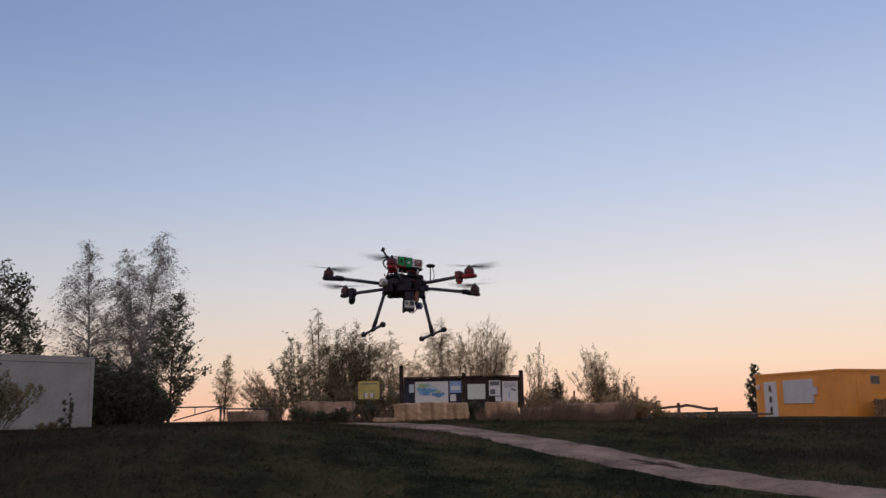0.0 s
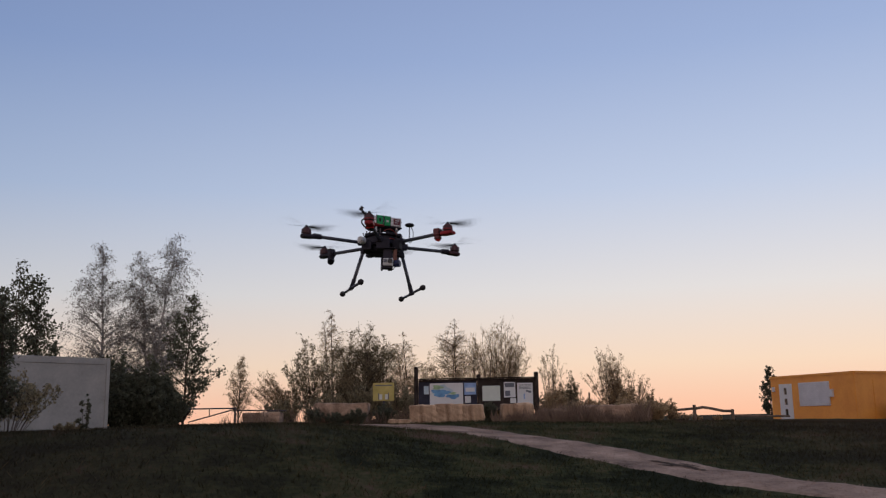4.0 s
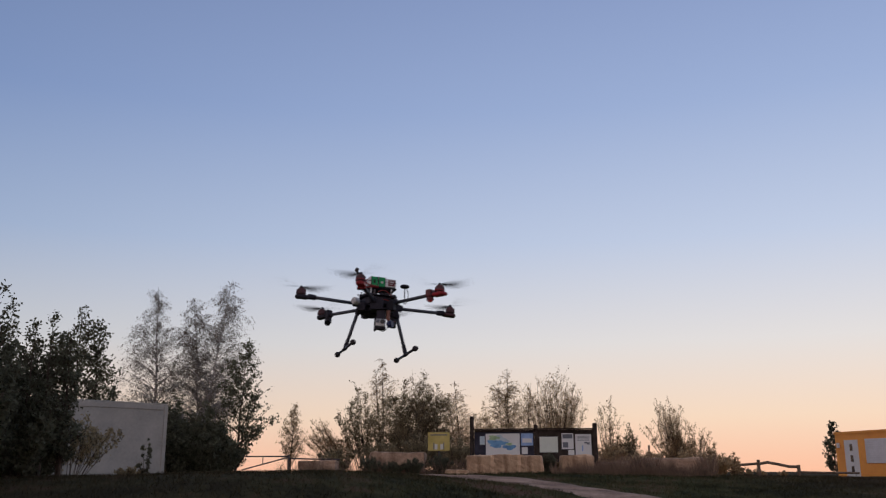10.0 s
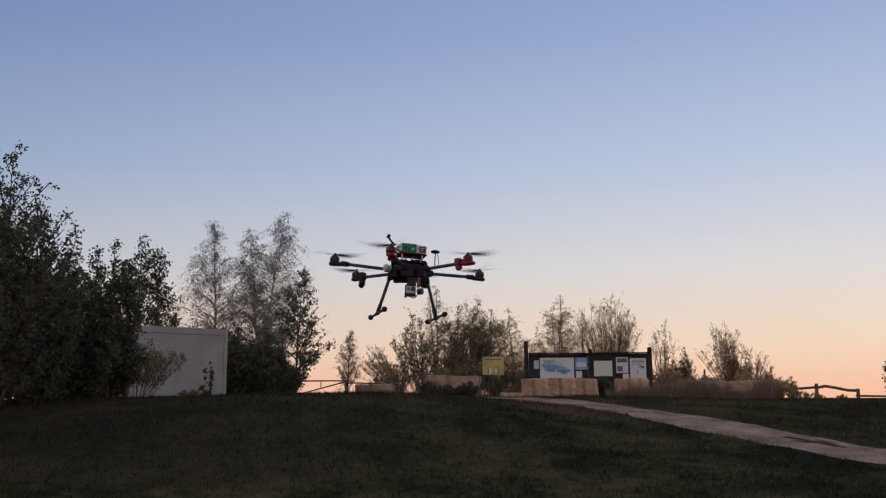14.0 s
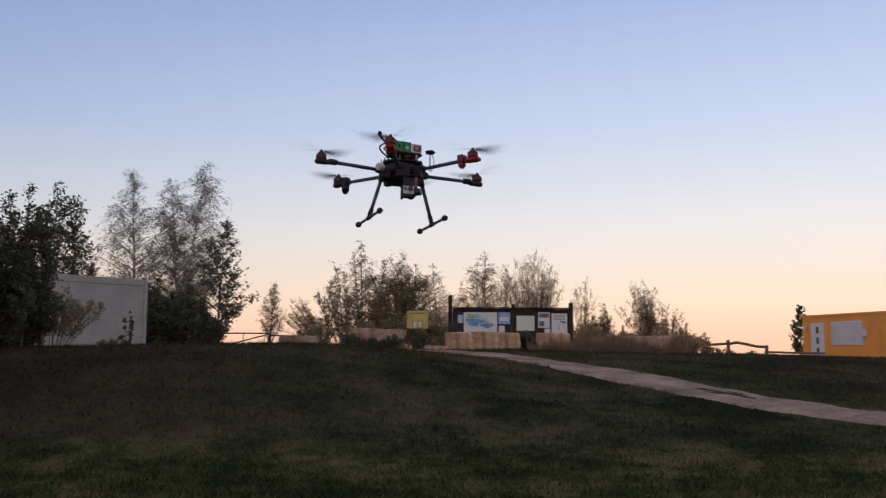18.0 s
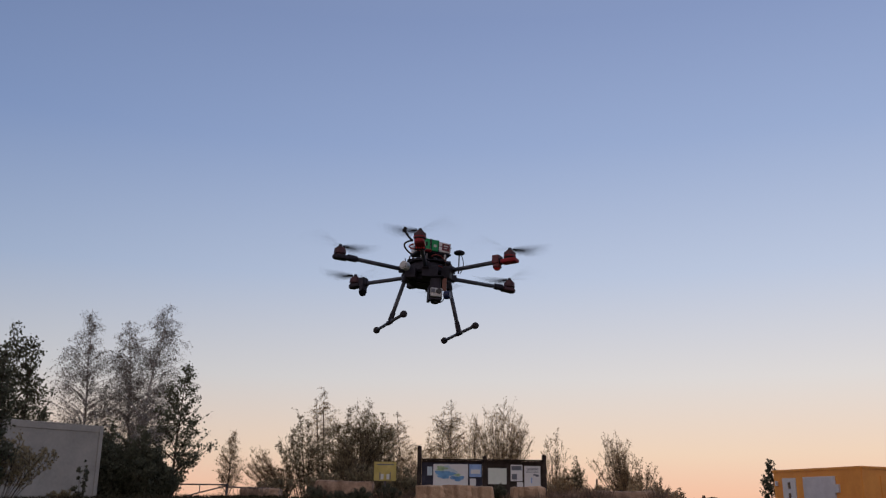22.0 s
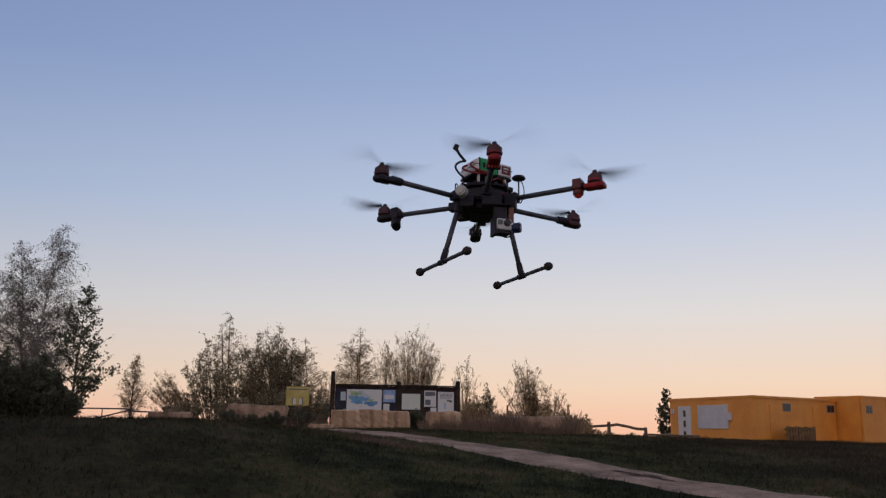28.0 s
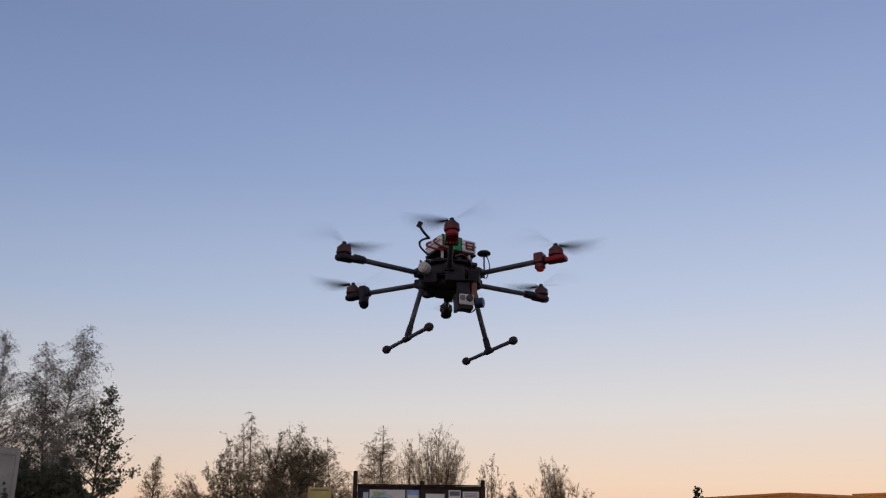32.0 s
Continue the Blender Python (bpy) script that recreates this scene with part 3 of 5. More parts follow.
def plant(name, x, y, top, profile, seed, label, leaf, bark="bark", stems=1, spread=0.5, limbs=40, climb=0.8, hang=0.0, twigs=10, twig=0.4, upright=0.2, leaves=9, size=0.05, slim=0.5, puff=0.03, bare=0.1, lean=(0, 0), along=0.5, gather=0.0, category="tree", group=""):
    """A tree with tapered stems, limbs, twigs and many small leaves inside an envelope. top: height of its tip over zero; profile: pairs of
    (share of the height, half-width of the crown); climb, hang: how limbs rise and sag; upright: how twigs stand (over 0) or droop (under 0)."""
    g = np.random.default_rng(seed)
    z0 = ground_at(x, y)
    h = top - z0 + 0.05
    th = thing(name, pose(x, y, z0 - 0.05), label, category, group)
    fs, rs = np.array(profile, float).T
    widest = rs.max()

    def girth(f):
        return float(np.interp(f, fs, rs))

    w0, w1, q0, q1, tips, dirs = ([] for _ in range(6))
    for s in range(stems):
        az = 2.4 * s + g.uniform(-0.4, 0.4)
        off = 0.0 if s == 0 else spread * widest * math.sqrt((s + 0.3) / stems)
        f_top = 1.0 if s == 0 else max([f for f in np.linspace(0.25, 0.98, 40) if girth(f) >= off] or [0.4]) * g.uniform(0.86, 1.0)
        out = np.array([math.cos(az), math.sin(az)])
        u = np.linspace(0, 1, 9)[:, None]
        run = (out * off)[None] * u**0.9 + np.array(lean)[None] * u**1.1 * f_top + g.normal(0, 0.007 * h, (9, 2)) * u * (1.3 - u)
        pts = np.c_[run + out * 0.06 * (stems > 1), u * h * f_top]
        thick = (0.0095 * h * f_top + 0.012) * (0.75 if stems > 3 else 1.0) * (1 - 0.93 * u[:, 0])
        tube_line("trunk" if stems == 1 else "stem", pts, thick, 7, bark, th)
        for q in bare + (0.975 - bare) * np.linspace(0, 1, max(5, limbs // stems)) ** 1.15:
            q = min(0.99, q + g.uniform(-0.02, 0.02))
            p = np.array([np.interp(q, u[:, 0], pts[:, c]) for c in range(3)])
            a = g.uniform(0, 2 * np.pi)
            d = np.array([math.cos(a), math.sin(a), 0.0])
            core = np.array(lean) * (p[2] / h)
            reach = 0.5 * widest
            for _ in range(3):
                f_end = min(1.0, (p[2] + 0.75 * climb * reach) / h)
                reach = girth(f_end) - float((p[:2] - core) @ d[:2])
                reach = max(reach, 0.12 * widest)
            reach = min(reach, 2 * widest) * g.uniform(0.45, 1.06)
            v = np.linspace(0, 1, 5)[:, None]
            rise = climb * g.uniform(0.7, 1.2)
            bend = np.array([-d[1], d[0], 0]) * g.normal(0, 0.15) * reach
            limb = p + d * reach * v + bend * v * v + np.array([0, 0, 1.0]) * reach * (rise * v - hang * v * v)
            limb[:, 2] = np.minimum(limb[:, 2], h * 0.995)
            rr = max(0.005, 0.005 * h * (1 - q) + 0.004)
            if stems == 1:
                tube_line("limb", limb, rr * (1 - 0.75 * v[:, 0]), 4, bark, th)
            else:
                q0.append(limb[:-1]), q1.append(limb[1:])
            n = max(2, int(twigs * (0.1 + 1.1 * min(1.0, reach / widest))))
            w = g.uniform(0.12, 1.0, n) ** 0.8
            root = np.stack([np.interp(w, v[:, 0], limb[:, c]) for c in range(3)], -1)
            td = g.normal(0, 1, (n, 3)) * [1, 1, 0.5] + d * 0.6 + np.array([0, 0, 2.0 * upright])
            td /= np.linalg.norm(td, axis=1, keepdims=True)
            end = root + td * (twig * g.uniform(0.4, 1.2, n) * (0.4 + 0.6 * min(1.0, reach / widest)))[:, None]
            over = np.maximum(0, end[:, 2] - h)
            end[:, 2] -= over
            w0.append(root), w1.append(end)
            k = g.uniform(0.1 + 0.5 * gather, 1.06, (n, leaves, 1))
            spot = root[:, None] + (end - root)[:, None] * k + g.normal(0, puff, (n, leaves, 3))
            tips.append(spot.reshape(-1, 3)), dirs.append(np.repeat(td, leaves, 0))
    w0, w1 = np.concatenate(w0), np.concatenate(w1)
    fine = [tube_faces(w0, w1, np.full(len(w0), 0.0055), np.full(len(w0), 0.0025), 3)]
    if q0:
        q0, q1 = np.concatenate(q0), np.concatenate(q1)
        fine.append(tube_faces(q0, q1, np.full(len(q0), 0.011), np.full(len(q0), 0.008), 4))
    tagged(faces_mesh("twig_mass", np.concatenate(fine), bark, th), kind="stuff")
    c, dv = np.concatenate(tips), np.concatenate(dirs)
    n = len(c)
    uu = g.normal(0, 1, (n, 3)) + dv * along * 2
    uu /= np.linalg.norm(uu, axis=1, keepdims=True)
    vv = np.cross(uu, g.normal(0, 1, (n, 3)))
    vv /= np.linalg.norm(vv, axis=1, keepdims=True) + 1e-9
    sz = (size * g.uniform(0.6, 1.35, n))[:, None]
    tagged(faces_mesh("crown", np.stack([c - uu * sz, c + vv * sz * slim, c + uu * sz * 1.1, c - vv * sz * slim], 1), leaf, th), kind="stuff")
    return th


def bush(name, x, y, top, width, seed, label, leaf="leaf_olive", stems=14, twigs=24, leaves=9, size=0.05, dome=0.5, low=0.1, group="", category="bush", cone=0.0, fluff=1.0, slim=0.5, along=0.5, lean=0.0, rise=(0.5, 1.7)):
    """A bush of many thin stems that fan out from one foot, with short twigs and small leaves all along them."""
    g = np.random.default_rng(seed)
    z0 = ground_at(x, y)
    h = top - z0
    th = thing(name, pose(x, y, z0 - 0.05), label, category, group)
    l0, l1, lr0, lr1, tips, dirs = ([] for _ in range(6))
    for s in range(stems):
        a = 2 * np.pi * (s * 0.618 + g.uniform(-0.1, 0.1))
        rf = 0.12 if s == 0 else math.sqrt((s + 0.5) / stems) * g.uniform(0.75, 1.0)
        hs = h * (1.0 if s == 0 else (1 - dome * rf * rf - cone * rf) * (1 - 0.3 * g.random() ** 1.4))
        foot = np.array([math.cos(a), math.sin(a), 0]) * rf * width * 0.14
        head = np.array([math.cos(a) * rf * width / 2, math.sin(a) * rf * width / 2, hs])
        u = np.linspace(0, 1, 7)[:, None]
        pts = foot + (head - foot) * np.c_[u**1.25, u**1.25, u] + np.c_[g.normal(0, 0.012 * h, (7, 2)), np.zeros(7)] * u * 1.2
        pts[:, 0] += lean * u[:, 0] ** 1.2
        r = (0.004 * hs + 0.006) * (1 - 0.85 * u[:, 0])
        tube_line("stem", pts, r, 4, "bark", th)
        q = np.sort(low + (1 - low) * g.random(twigs) ** 0.72)
        base = np.stack([np.interp(q, u[:, 0], pts[:, c]) for c in range(3)], -1)
        ang = g.uniform(0, 2 * np.pi, twigs)
        d = np.stack([np.cos(ang), np.sin(ang), g.uniform(*rise, twigs)], -1)
        ln = (0.05 + 0.12 * g.random(twigs)) * (h * 0.6 + width * 0.45) * (1.05 - 0.6 * q) * fluff
        end = base + d * ln[:, None]
        l0.append(base), l1.append(end), lr0.append(np.full(twigs, 0.005)), lr1.append(np.full(twigs, 0.002))
        v = g.uniform(0.15, 1.08, (twigs, leaves, 1))
        spot = base[:, None] + (end - base)[:, None] * v + g.normal(0, (0.016 * math.sqrt(h) + 0.3 * size) * fluff, (twigs, leaves, 3))
        tips.append(spot.reshape(-1, 3)), dirs.append(np.repeat(d, leaves, 0))
    tagged(faces_mesh("twig_mass", tube_faces(np.concatenate(l0), np.concatenate(l1), np.concatenate(lr0), np.concatenate(lr1), 3), "bark", th), kind="stuff")
    c, dv = np.concatenate(tips), np.concatenate(dirs)
    n = len(c)
    uu = g.normal(0, 1, (n, 3)) + dv * along
    uu /= np.linalg.norm(uu, axis=1, keepdims=True)
    vv = np.cross(uu, g.normal(0, 1, (n, 3)))
    vv /= np.linalg.norm(vv, axis=1, keepdims=True) + 1e-9
    sz = (size * g.uniform(0.6, 1.35, n))[:, None]
    tagged(faces_mesh("crown", np.stack([c - uu * sz, c + vv * sz * slim, c + uu * sz * 1.1, c - vv * sz * slim], 1), leaf, th), kind="stuff")
    return th


BIRCH = "slender birch with pale bark and thin autumn foliage"
WHITE_SIDE = "tall birches beyond the white container"
birch_look = dict(leaf="leaf_birch", bark="birch_bark", limbs=120, climb=1.1, hang=0.5, twigs=22, twig=1.7, upright=-0.6, leaves=10, size=0.061, slim=0.42, puff=0.1, bare=0.16)
plant("birch", -28.1, 72.0, 16.4, [(0, 0.9), (0.3, 3.0), (0.5, 3.6), (0.66, 3.2), (0.82, 2.1), (0.94, 1.1), (1, 0.4)], 21, BIRCH, lean=(-0.7, 0), group=WHITE_SIDE, **birch_look)
plant("birch", -24.8, 73.0, 15.6, [(0, 0.9), (0.3, 2.8), (0.5, 3.2), (0.7, 2.7), (0.86, 1.7), (0.95, 0.9), (1, 0.4)], 22, BIRCH, lean=(-1.2, 0), group=WHITE_SIDE, **birch_look)
plant("birch", -24.6, 71.5, 16.9, [(0, 0.9), (0.3, 2.6), (0.5, 3.2), (0.7, 2.8), (0.86, 1.9), (0.95, 1.0), (1, 0.4)], 23, BIRCH, lean=(2.1, 0.3), group=WHITE_SIDE, **birch_look)
POPLAR = "dense dark green poplar with broad leaves"
broad = dict(leaf="leaf_dark", climb=0.9, twigs=11, twig=0.45, upright=0.5, leaves=9, slim=0.75, gather=0.7, puff=0.075, along=0.1)
plant("poplar", -13.35, 44.0, 7.8, [(0, 0.8), (0.2, 1.3), (0.41, 1.7), (0.6, 1.45), (0.74, 1.1), (0.9, 0.5), (1, 0.12)], 24, POPLAR, limbs=84, size=0.056, bare=0.04, lean=(0.3, 0), **broad)
plant("poplar", -16.95, 34.2, 7.9, [(0, 1.0), (0.3, 1.5), (0.5, 1.4), (0.65, 1.15), (0.8, 0.8), (0.92, 0.45), (1, 0.12)], 25, POPLAR, stems=3, spread=0.5, limbs=110, size=0.05, **broad)
plant("poplar", -16.25, 34.6, 7.4, [(0, 0.7), (0.3, 1.1), (0.5, 1.1), (0.7, 0.7), (0.9, 0.35), (1, 0.1)], 29, POPLAR, limbs=60, size=0.05, **broad)
spire = dict(leaf="leaf_dark", climb=1.1, twigs=10, twig=0.3, upright=0.7, leaves=11, slim=0.75, gather=0.65, puff=0.05, spread=0.75, along=0.1)
for n, (bx, by, bt, bw) in enumerate([(-11.8, 21.2, 5.2, 0.6), (-11.28, 21.0, 5.36, 0.55), (-10.95, 21.3, 4.95, 0.4), (-12.5, 21.4, 5.1, 0.8), (-11.55, 20.7, 4.8, 0.6)]):
    plant("poplar", bx, by, bt, [(0, 0.9 * bw), (0.3, bw), (0.6, 0.8 * bw), (0.82, 0.5 * bw), (0.94, 0.25 * bw), (1, 0.06)], 260 + n, "narrow pointed poplar shoot crowded beside the white container", stems=2, limbs=56, size=0.034, group="poplar shoots by the container", **spire)
plant("poplar", -13.9, 20.6, 5.9, [(0, 1.2), (0.3, 1.6), (0.6, 1.3), (0.82, 0.8), (0.94, 0.35), (1, 0.08)], 27, POPLAR, stems=7, limbs=130, size=0.036, **spire)
plant("poplar", -11.5, 17.0, 6.65, [(0, 1.0), (0.2, 1.45), (0.4, 1.5), (0.63, 1.15), (0.78, 0.8), (0.87, 0.45), (0.95, 0.22), (1, 0.08)], 28, "tall leafy olive-green tree at the edge of the bank", stems=6, limbs=250, size=0.034, **spire)
SHRUB = "dark leafy shrub in dense undergrowth"
for n, (bx, by, bt, bw) in enumerate([(-14.6, 38.6, 4.6, 3.0), (-12.9, 38.0, 4.2, 2.6), (-12.0, 37.6, 3.0, 1.8), (-15.6, 34.6, 4.6, 2.4), (-16.6, 37.5, 4.2, 2.6), (-13.8, 37.6, 3.6, 2.4), (-12.4, 37.2, 3.4, 2.2), (-15.4, 37.6, 2.8, 2.4)]):
    bush("shrub", bx, by, bt, bw, 31 + n, SHRUB, "leaf_dark", stems=22, twigs=40, leaves=13, size=0.07, dome=0.5, low=0.02, category="shrub")
for n, (bx, by, bt, bw) in enumerate([(-11.5, 20.6, 3.2, 2.2), (-11.45, 21.4, 3.1, 1.2), (-12.3, 22.2, 3.1, 2.0), (-13.1, 22.6, 2.7, 1.7), (-12.0, 21.3, 2.3, 1.5), (-12.7, 19.3, 4.7, 2.6), (-11.75, 19.4, 4.7, 1.7), (-13.0, 19.6, 4.1, 2.4), (-11.6, 18.6, 3.9, 2.0), (-14.2, 18.2, 4.5, 2.6)]):
    bush("shrub", bx, by, bt, bw, 41 + n, SHRUB, "leaf_dark", stems=24, twigs=40, leaves=13, size=0.048, dome=0.4, low=0.02, slim=0.6, category="shrub")
bush("shrub", -10.85, 21.9, 3.05, 2.5, 36, "pale-leaved shrub in front of the white container", "leaf_poplar", stems=20, twigs=18, leaves=8, size=0.036, dome=0.45, low=0.25, slim=0.6, lean=0.2, category="shrub")
bush("shrub", -9.17, 22.2, 2.45, 0.5, 37, "small sapling shoot in front of the white container", "leaf_dark", stems=5, twigs=9, leaves=6, size=0.04, dome=0.5, low=0.1, fluff=0.6, slim=0.6, category="shrub")
bush("shrub", -9.6, 22.1, 1.8, 1.0, 38, "low weedy growth before the white container", "leaf_poplar", stems=9, twigs=12, leaves=6, size=0.035, dome=0.4, low=0.1, category="shrub")
plant("sapling", -11.4, 47.0, 4.95, [(0, 0.4), (0.12, 0.75), (0.35, 0.75), (0.6, 0.58), (0.85, 0.38), (1, 0.1)], 61, "slim young tree beside the gate", "leaf_olive", limbs=60, climb=1.5, twigs=10, twig=0.36, upright=0.4, leaves=11, size=0.034, puff=0.05, bare=0.12, lean=(0.15, 0))
BUSH = "wild bush with thin brown-green leaves on upright stems"
BUSHES = "bushes behind the notice board"
bush("bush", -8.35, 45.0, 4.15, 1.9, 50, "airy bush of fine arching stems", "leaf_olive", stems=36, twigs=20, leaves=8, size=0.03, dome=0.5, low=0.32, lean=-1.25, group=BUSHES)
bush("bush", -8.2, 45.4, 3.6, 1.3, 51, "airy bush of fine arching stems", "leaf_olive", stems=20, twigs=20, leaves=8, size=0.03, dome=0.5, low=0.25, lean=-0.2, group=BUSHES)
bush("bush", -7.3, 45.1, 5.85, 2.6, 52, "open bush with broad olive leaves on tall stems", "leaf_poplar", stems=26, twigs=26, leaves=7, size=0.042, dome=0.5, low=0.18, lean=-0.55, slim=0.65, group=BUSHES)
bush("bush", -6.2, 45.3, 5.2, 2.4, 53, "open bush with broad olive leaves on tall stems", "leaf_poplar", stems=20, twigs=24, leaves=7, size=0.04, dome=0.4, low=0.2, slim=0.65, group=BUSHES)
thin = dict(leaf="leaf_olive", bark="bark", climb=1.3, hang=0.4, upright=-0.25, slim=0.42, bare=0.25)
plant("birch", -8.55, 62.0, 9.1, [(0, 0.5), (0.5, 1.3), (0.75, 1.1), (0.92, 0.6), (1, 0.25)], 62, "tall thin birch with sparse drooping twigs", stems=2, spread=0.5, limbs=76, twigs=12, twig=0.7, leaves=9, size=0.042, puff=0.05, lean=(-0.2, 0), **thin)
dense = dict(leaf="leaf_poplar", climb=1.3, twigs=14, twig=0.45, upright=0.6, leaves=9, size=0.036, slim=0.5, puff=0.06, bare=0.02, category="bush", group=BUSHES)
for n, (bx, by, bt, bw) in enumerate([(-5.4, 44.4, 5.9, 0.62), (-4.4, 44.2, 6.3, 0.75), (-3.75, 44.4, 5.7, 0.62), (-4.7, 43.8, 4.9, 0.9)]):
    plant("bush", bx, by, bt, [(0, 0.9 * bw), (0.35, bw), (0.6, 1.05 * bw), (0.8, 0.75 * bw), (0.93, 0.4 * bw), (1, 0.12)], 63 + n, "dense dark evergreen bush with spiky tops", stems=4, spread=0.9, limbs=100, **dense)
plant("birch", -3.3, 60.0, 7.35, [(0, 0.7), (0.3, 1.6), (0.55, 1.5), (0.78, 0.95), (0.92, 0.5), (1, 0.2)], 67, "small birch with drooping brown leaves", stems=3, spread=0.55, limbs=90, twigs=12, twig=0.7, leaves=9, size=0.042, puff=0.05, lean=(-0.4, 0), **thin)
plant("birch", -0.25, 58.0, 7.95, [(0, 0.9), (0.3, 1.6), (0.55, 1.45), (0.75, 1.05), (0.9, 0.6), (1, 0.2)], 68, "bushy birch with fine brown autumn foliage beyond the notice board", stems=3, spread=0.6, limbs=120, twigs=14, twig=0.75, leaves=8, size=0.042, puff=0.05, **thin)
bush("bush", -1.5, 45.4, 4.9, 1.9, 54, BUSH, "leaf_olive", stems=16, twigs=22, leaves=8, size=0.038, dome=0.4, low=0.1, group=BUSHES)
bush("bush", -2.2, 44.8, 4.1, 2.0, 55, BUSH, "leaf_olive", stems=15, twigs=20, leaves=8, size=0.038, dome=0.4, low=0.05, group=BUSHES)
bush("bush", -3.3, 44.6, 3.8, 1.5, 56, BUSH, "leaf_olive", stems=12, twigs=16, leaves=7, size=0.038, dome=0.4, low=0.05, group=BUSHES)
willow = dict(leaf="leaf_olive", size=0.05, slim=0.22, along=1.2, rise=(0.7, 2.0), low=0.2, dome=0.3, fluff=0.95, group=BUSHES)
WILLOW = "willow bush of many straight upright shoots with slender leaves"
bush("bush", 1.95, 45.0, 6.35, 3.6, 57, WILLOW, stems=44, twigs=20, leaves=9, **willow)
bush("bush", 2.5, 45.6, 5.7, 2.4, 58, WILLOW, stems=20, twigs=22, leaves=7, **willow)
bush("bush", 0.75, 45.4, 5.6, 1.6, 59, WILLOW, stems=14, twigs=20, leaves=7, **willow)
bush("bush", 1.9, 44.6, 4.4, 3.0, 60, BUSH, "leaf_olive", stems=22, twigs=22, leaves=8, size=0.036, dome=0.4, low=0.05, group=BUSHES)
bush("bush", 4.5, 44.5, 5.05, 1.7, 69, "very thin bush of tall shoots with few remaining leaves", "leaf_olive", stems=15, twigs=16, leaves=6, size=0.034, dome=0.35, low=0.3, group=BUSHES)
bush("bush", 5.1, 42.0, 3.7, 1.2, 70, BUSH, "leaf_poplar", stems=22, twigs=24, leaves=8, size=0.036, dome=0.5, low=0.1, group=BUSHES)
bush("bush", 4.35, 42.2, 3.25, 1.3, 71, BUSH, "leaf_olive", stems=20, twigs=22, leaves=8, size=0.036, dome=0.4, low=0.1, group=BUSHES)
bush("bush", 7.0, 41.5, 4.65, 2.2, 72, WILLOW, stems=32, twigs=18, leaves=8, lean=-0.25, **willow)
bush("bush", 7.8, 41.6, 3.6, 2.0, 73, WILLOW, stems=24, twigs=15, leaves=5, **willow)
bush("bush", 7.1, 41.2, 3.2, 1.9, 74, BUSH, "leaf_olive", stems=20, twigs=26, leaves=9, size=0.034, dome=0.4, low=0.05, group=BUSHES)
bush("bush", 8.6, 41.3, 2.75, 1.4, 75, BUSH, "leaf_olive", stems=20, twigs=22, leaves=8, size=0.032, dome=0.5, low=0.05, group=BUSHES)
bush("bush", 9.35, 40.9, 2.4, 0.8, 76, BUSH, "leaf_olive", stems=14, twigs=16, leaves=8, size=0.03, dome=0.5, low=0.05, group=BUSHES)
for n, (bx, by, bt, bw) in enumerate([(-8.0, 41.5, 2.6, 2.4), (-5.9, 40.5, 2.9, 2.4), (-4.2, 38.8, 3.2, 2.4), (-2.4, 38.5, 3.0, 2.2), (-0.3, 38.6, 2.9, 2.4), (1.7, 38.6, 2.8, 2.4), (3.8, 37.6, 2.6, 2.0), (5.0, 36.5, 2.3, 2.0), (6.7, 37.0, 2.4, 2.2), (8.0, 38.0, 2.2, 1.8)]):
    bush("shrub", bx, by, bt, bw, 80 + n, "low tangled shrub along the plateau edge", "leaf_poplar" if n < 4 else "leaf_olive", stems=18, twigs=24, leaves=9, size=0.05, dome=0.35, low=0.02, group="low shrubs along the plateau", category="shrub")
for n, (bx, by, bt, bw) in enumerate([(10.0, 41.3, 1.75, 0.9), (10.6, 41.4, 1.65, 0.6), (11.5, 41.3, 1.62, 0.6), (9.5, 40.6, 1.9, 0.7)]):
    bush("weed", bx, by, bt, bw, 130 + n, "dry reddish weeds at the foot of the rail fence", "leaf_olive", stems=12, twigs=9, leaves=5, size=0.03, dome=0.3, low=0.2, group="weeds along the rail fence", category="weed")
plant("cypress_shrub", 22.4, 66.0, 4.9, [(0, 0.55), (0.3, 0.72), (0.6, 0.6), (0.85, 0.35), (1, 0.08)], 95, "narrow upright dark shrub beside the orange building", "leaf_dark", limbs=60, climb=0.9, twigs=12, twig=0.4, upright=0.5, leaves=9, size=0.06, slim=0.6, bare=0.02, category="shrub")

for n, (bx, by, bt, bw) in enumerate([(-4.9, 30.5, 2.1, 0.9), (-4.2, 30.45, 1.95, 0.9), (-3.5, 30.5, 2.05, 0.9), (-2.7, 31.4, 2.2, 0.9), (0.95, 31.3, 2.2, 0.6)]):
    bush("shrub", bx, by, bt, bw, 110 + n, "dark weedy tuft growing against a boulder", "leaf_dark", stems=22, twigs=22, leaves=9, size=0.035, dome=0.3, low=0.02, slim=0.3, group="weedy tufts at the boulders", category="shrub")

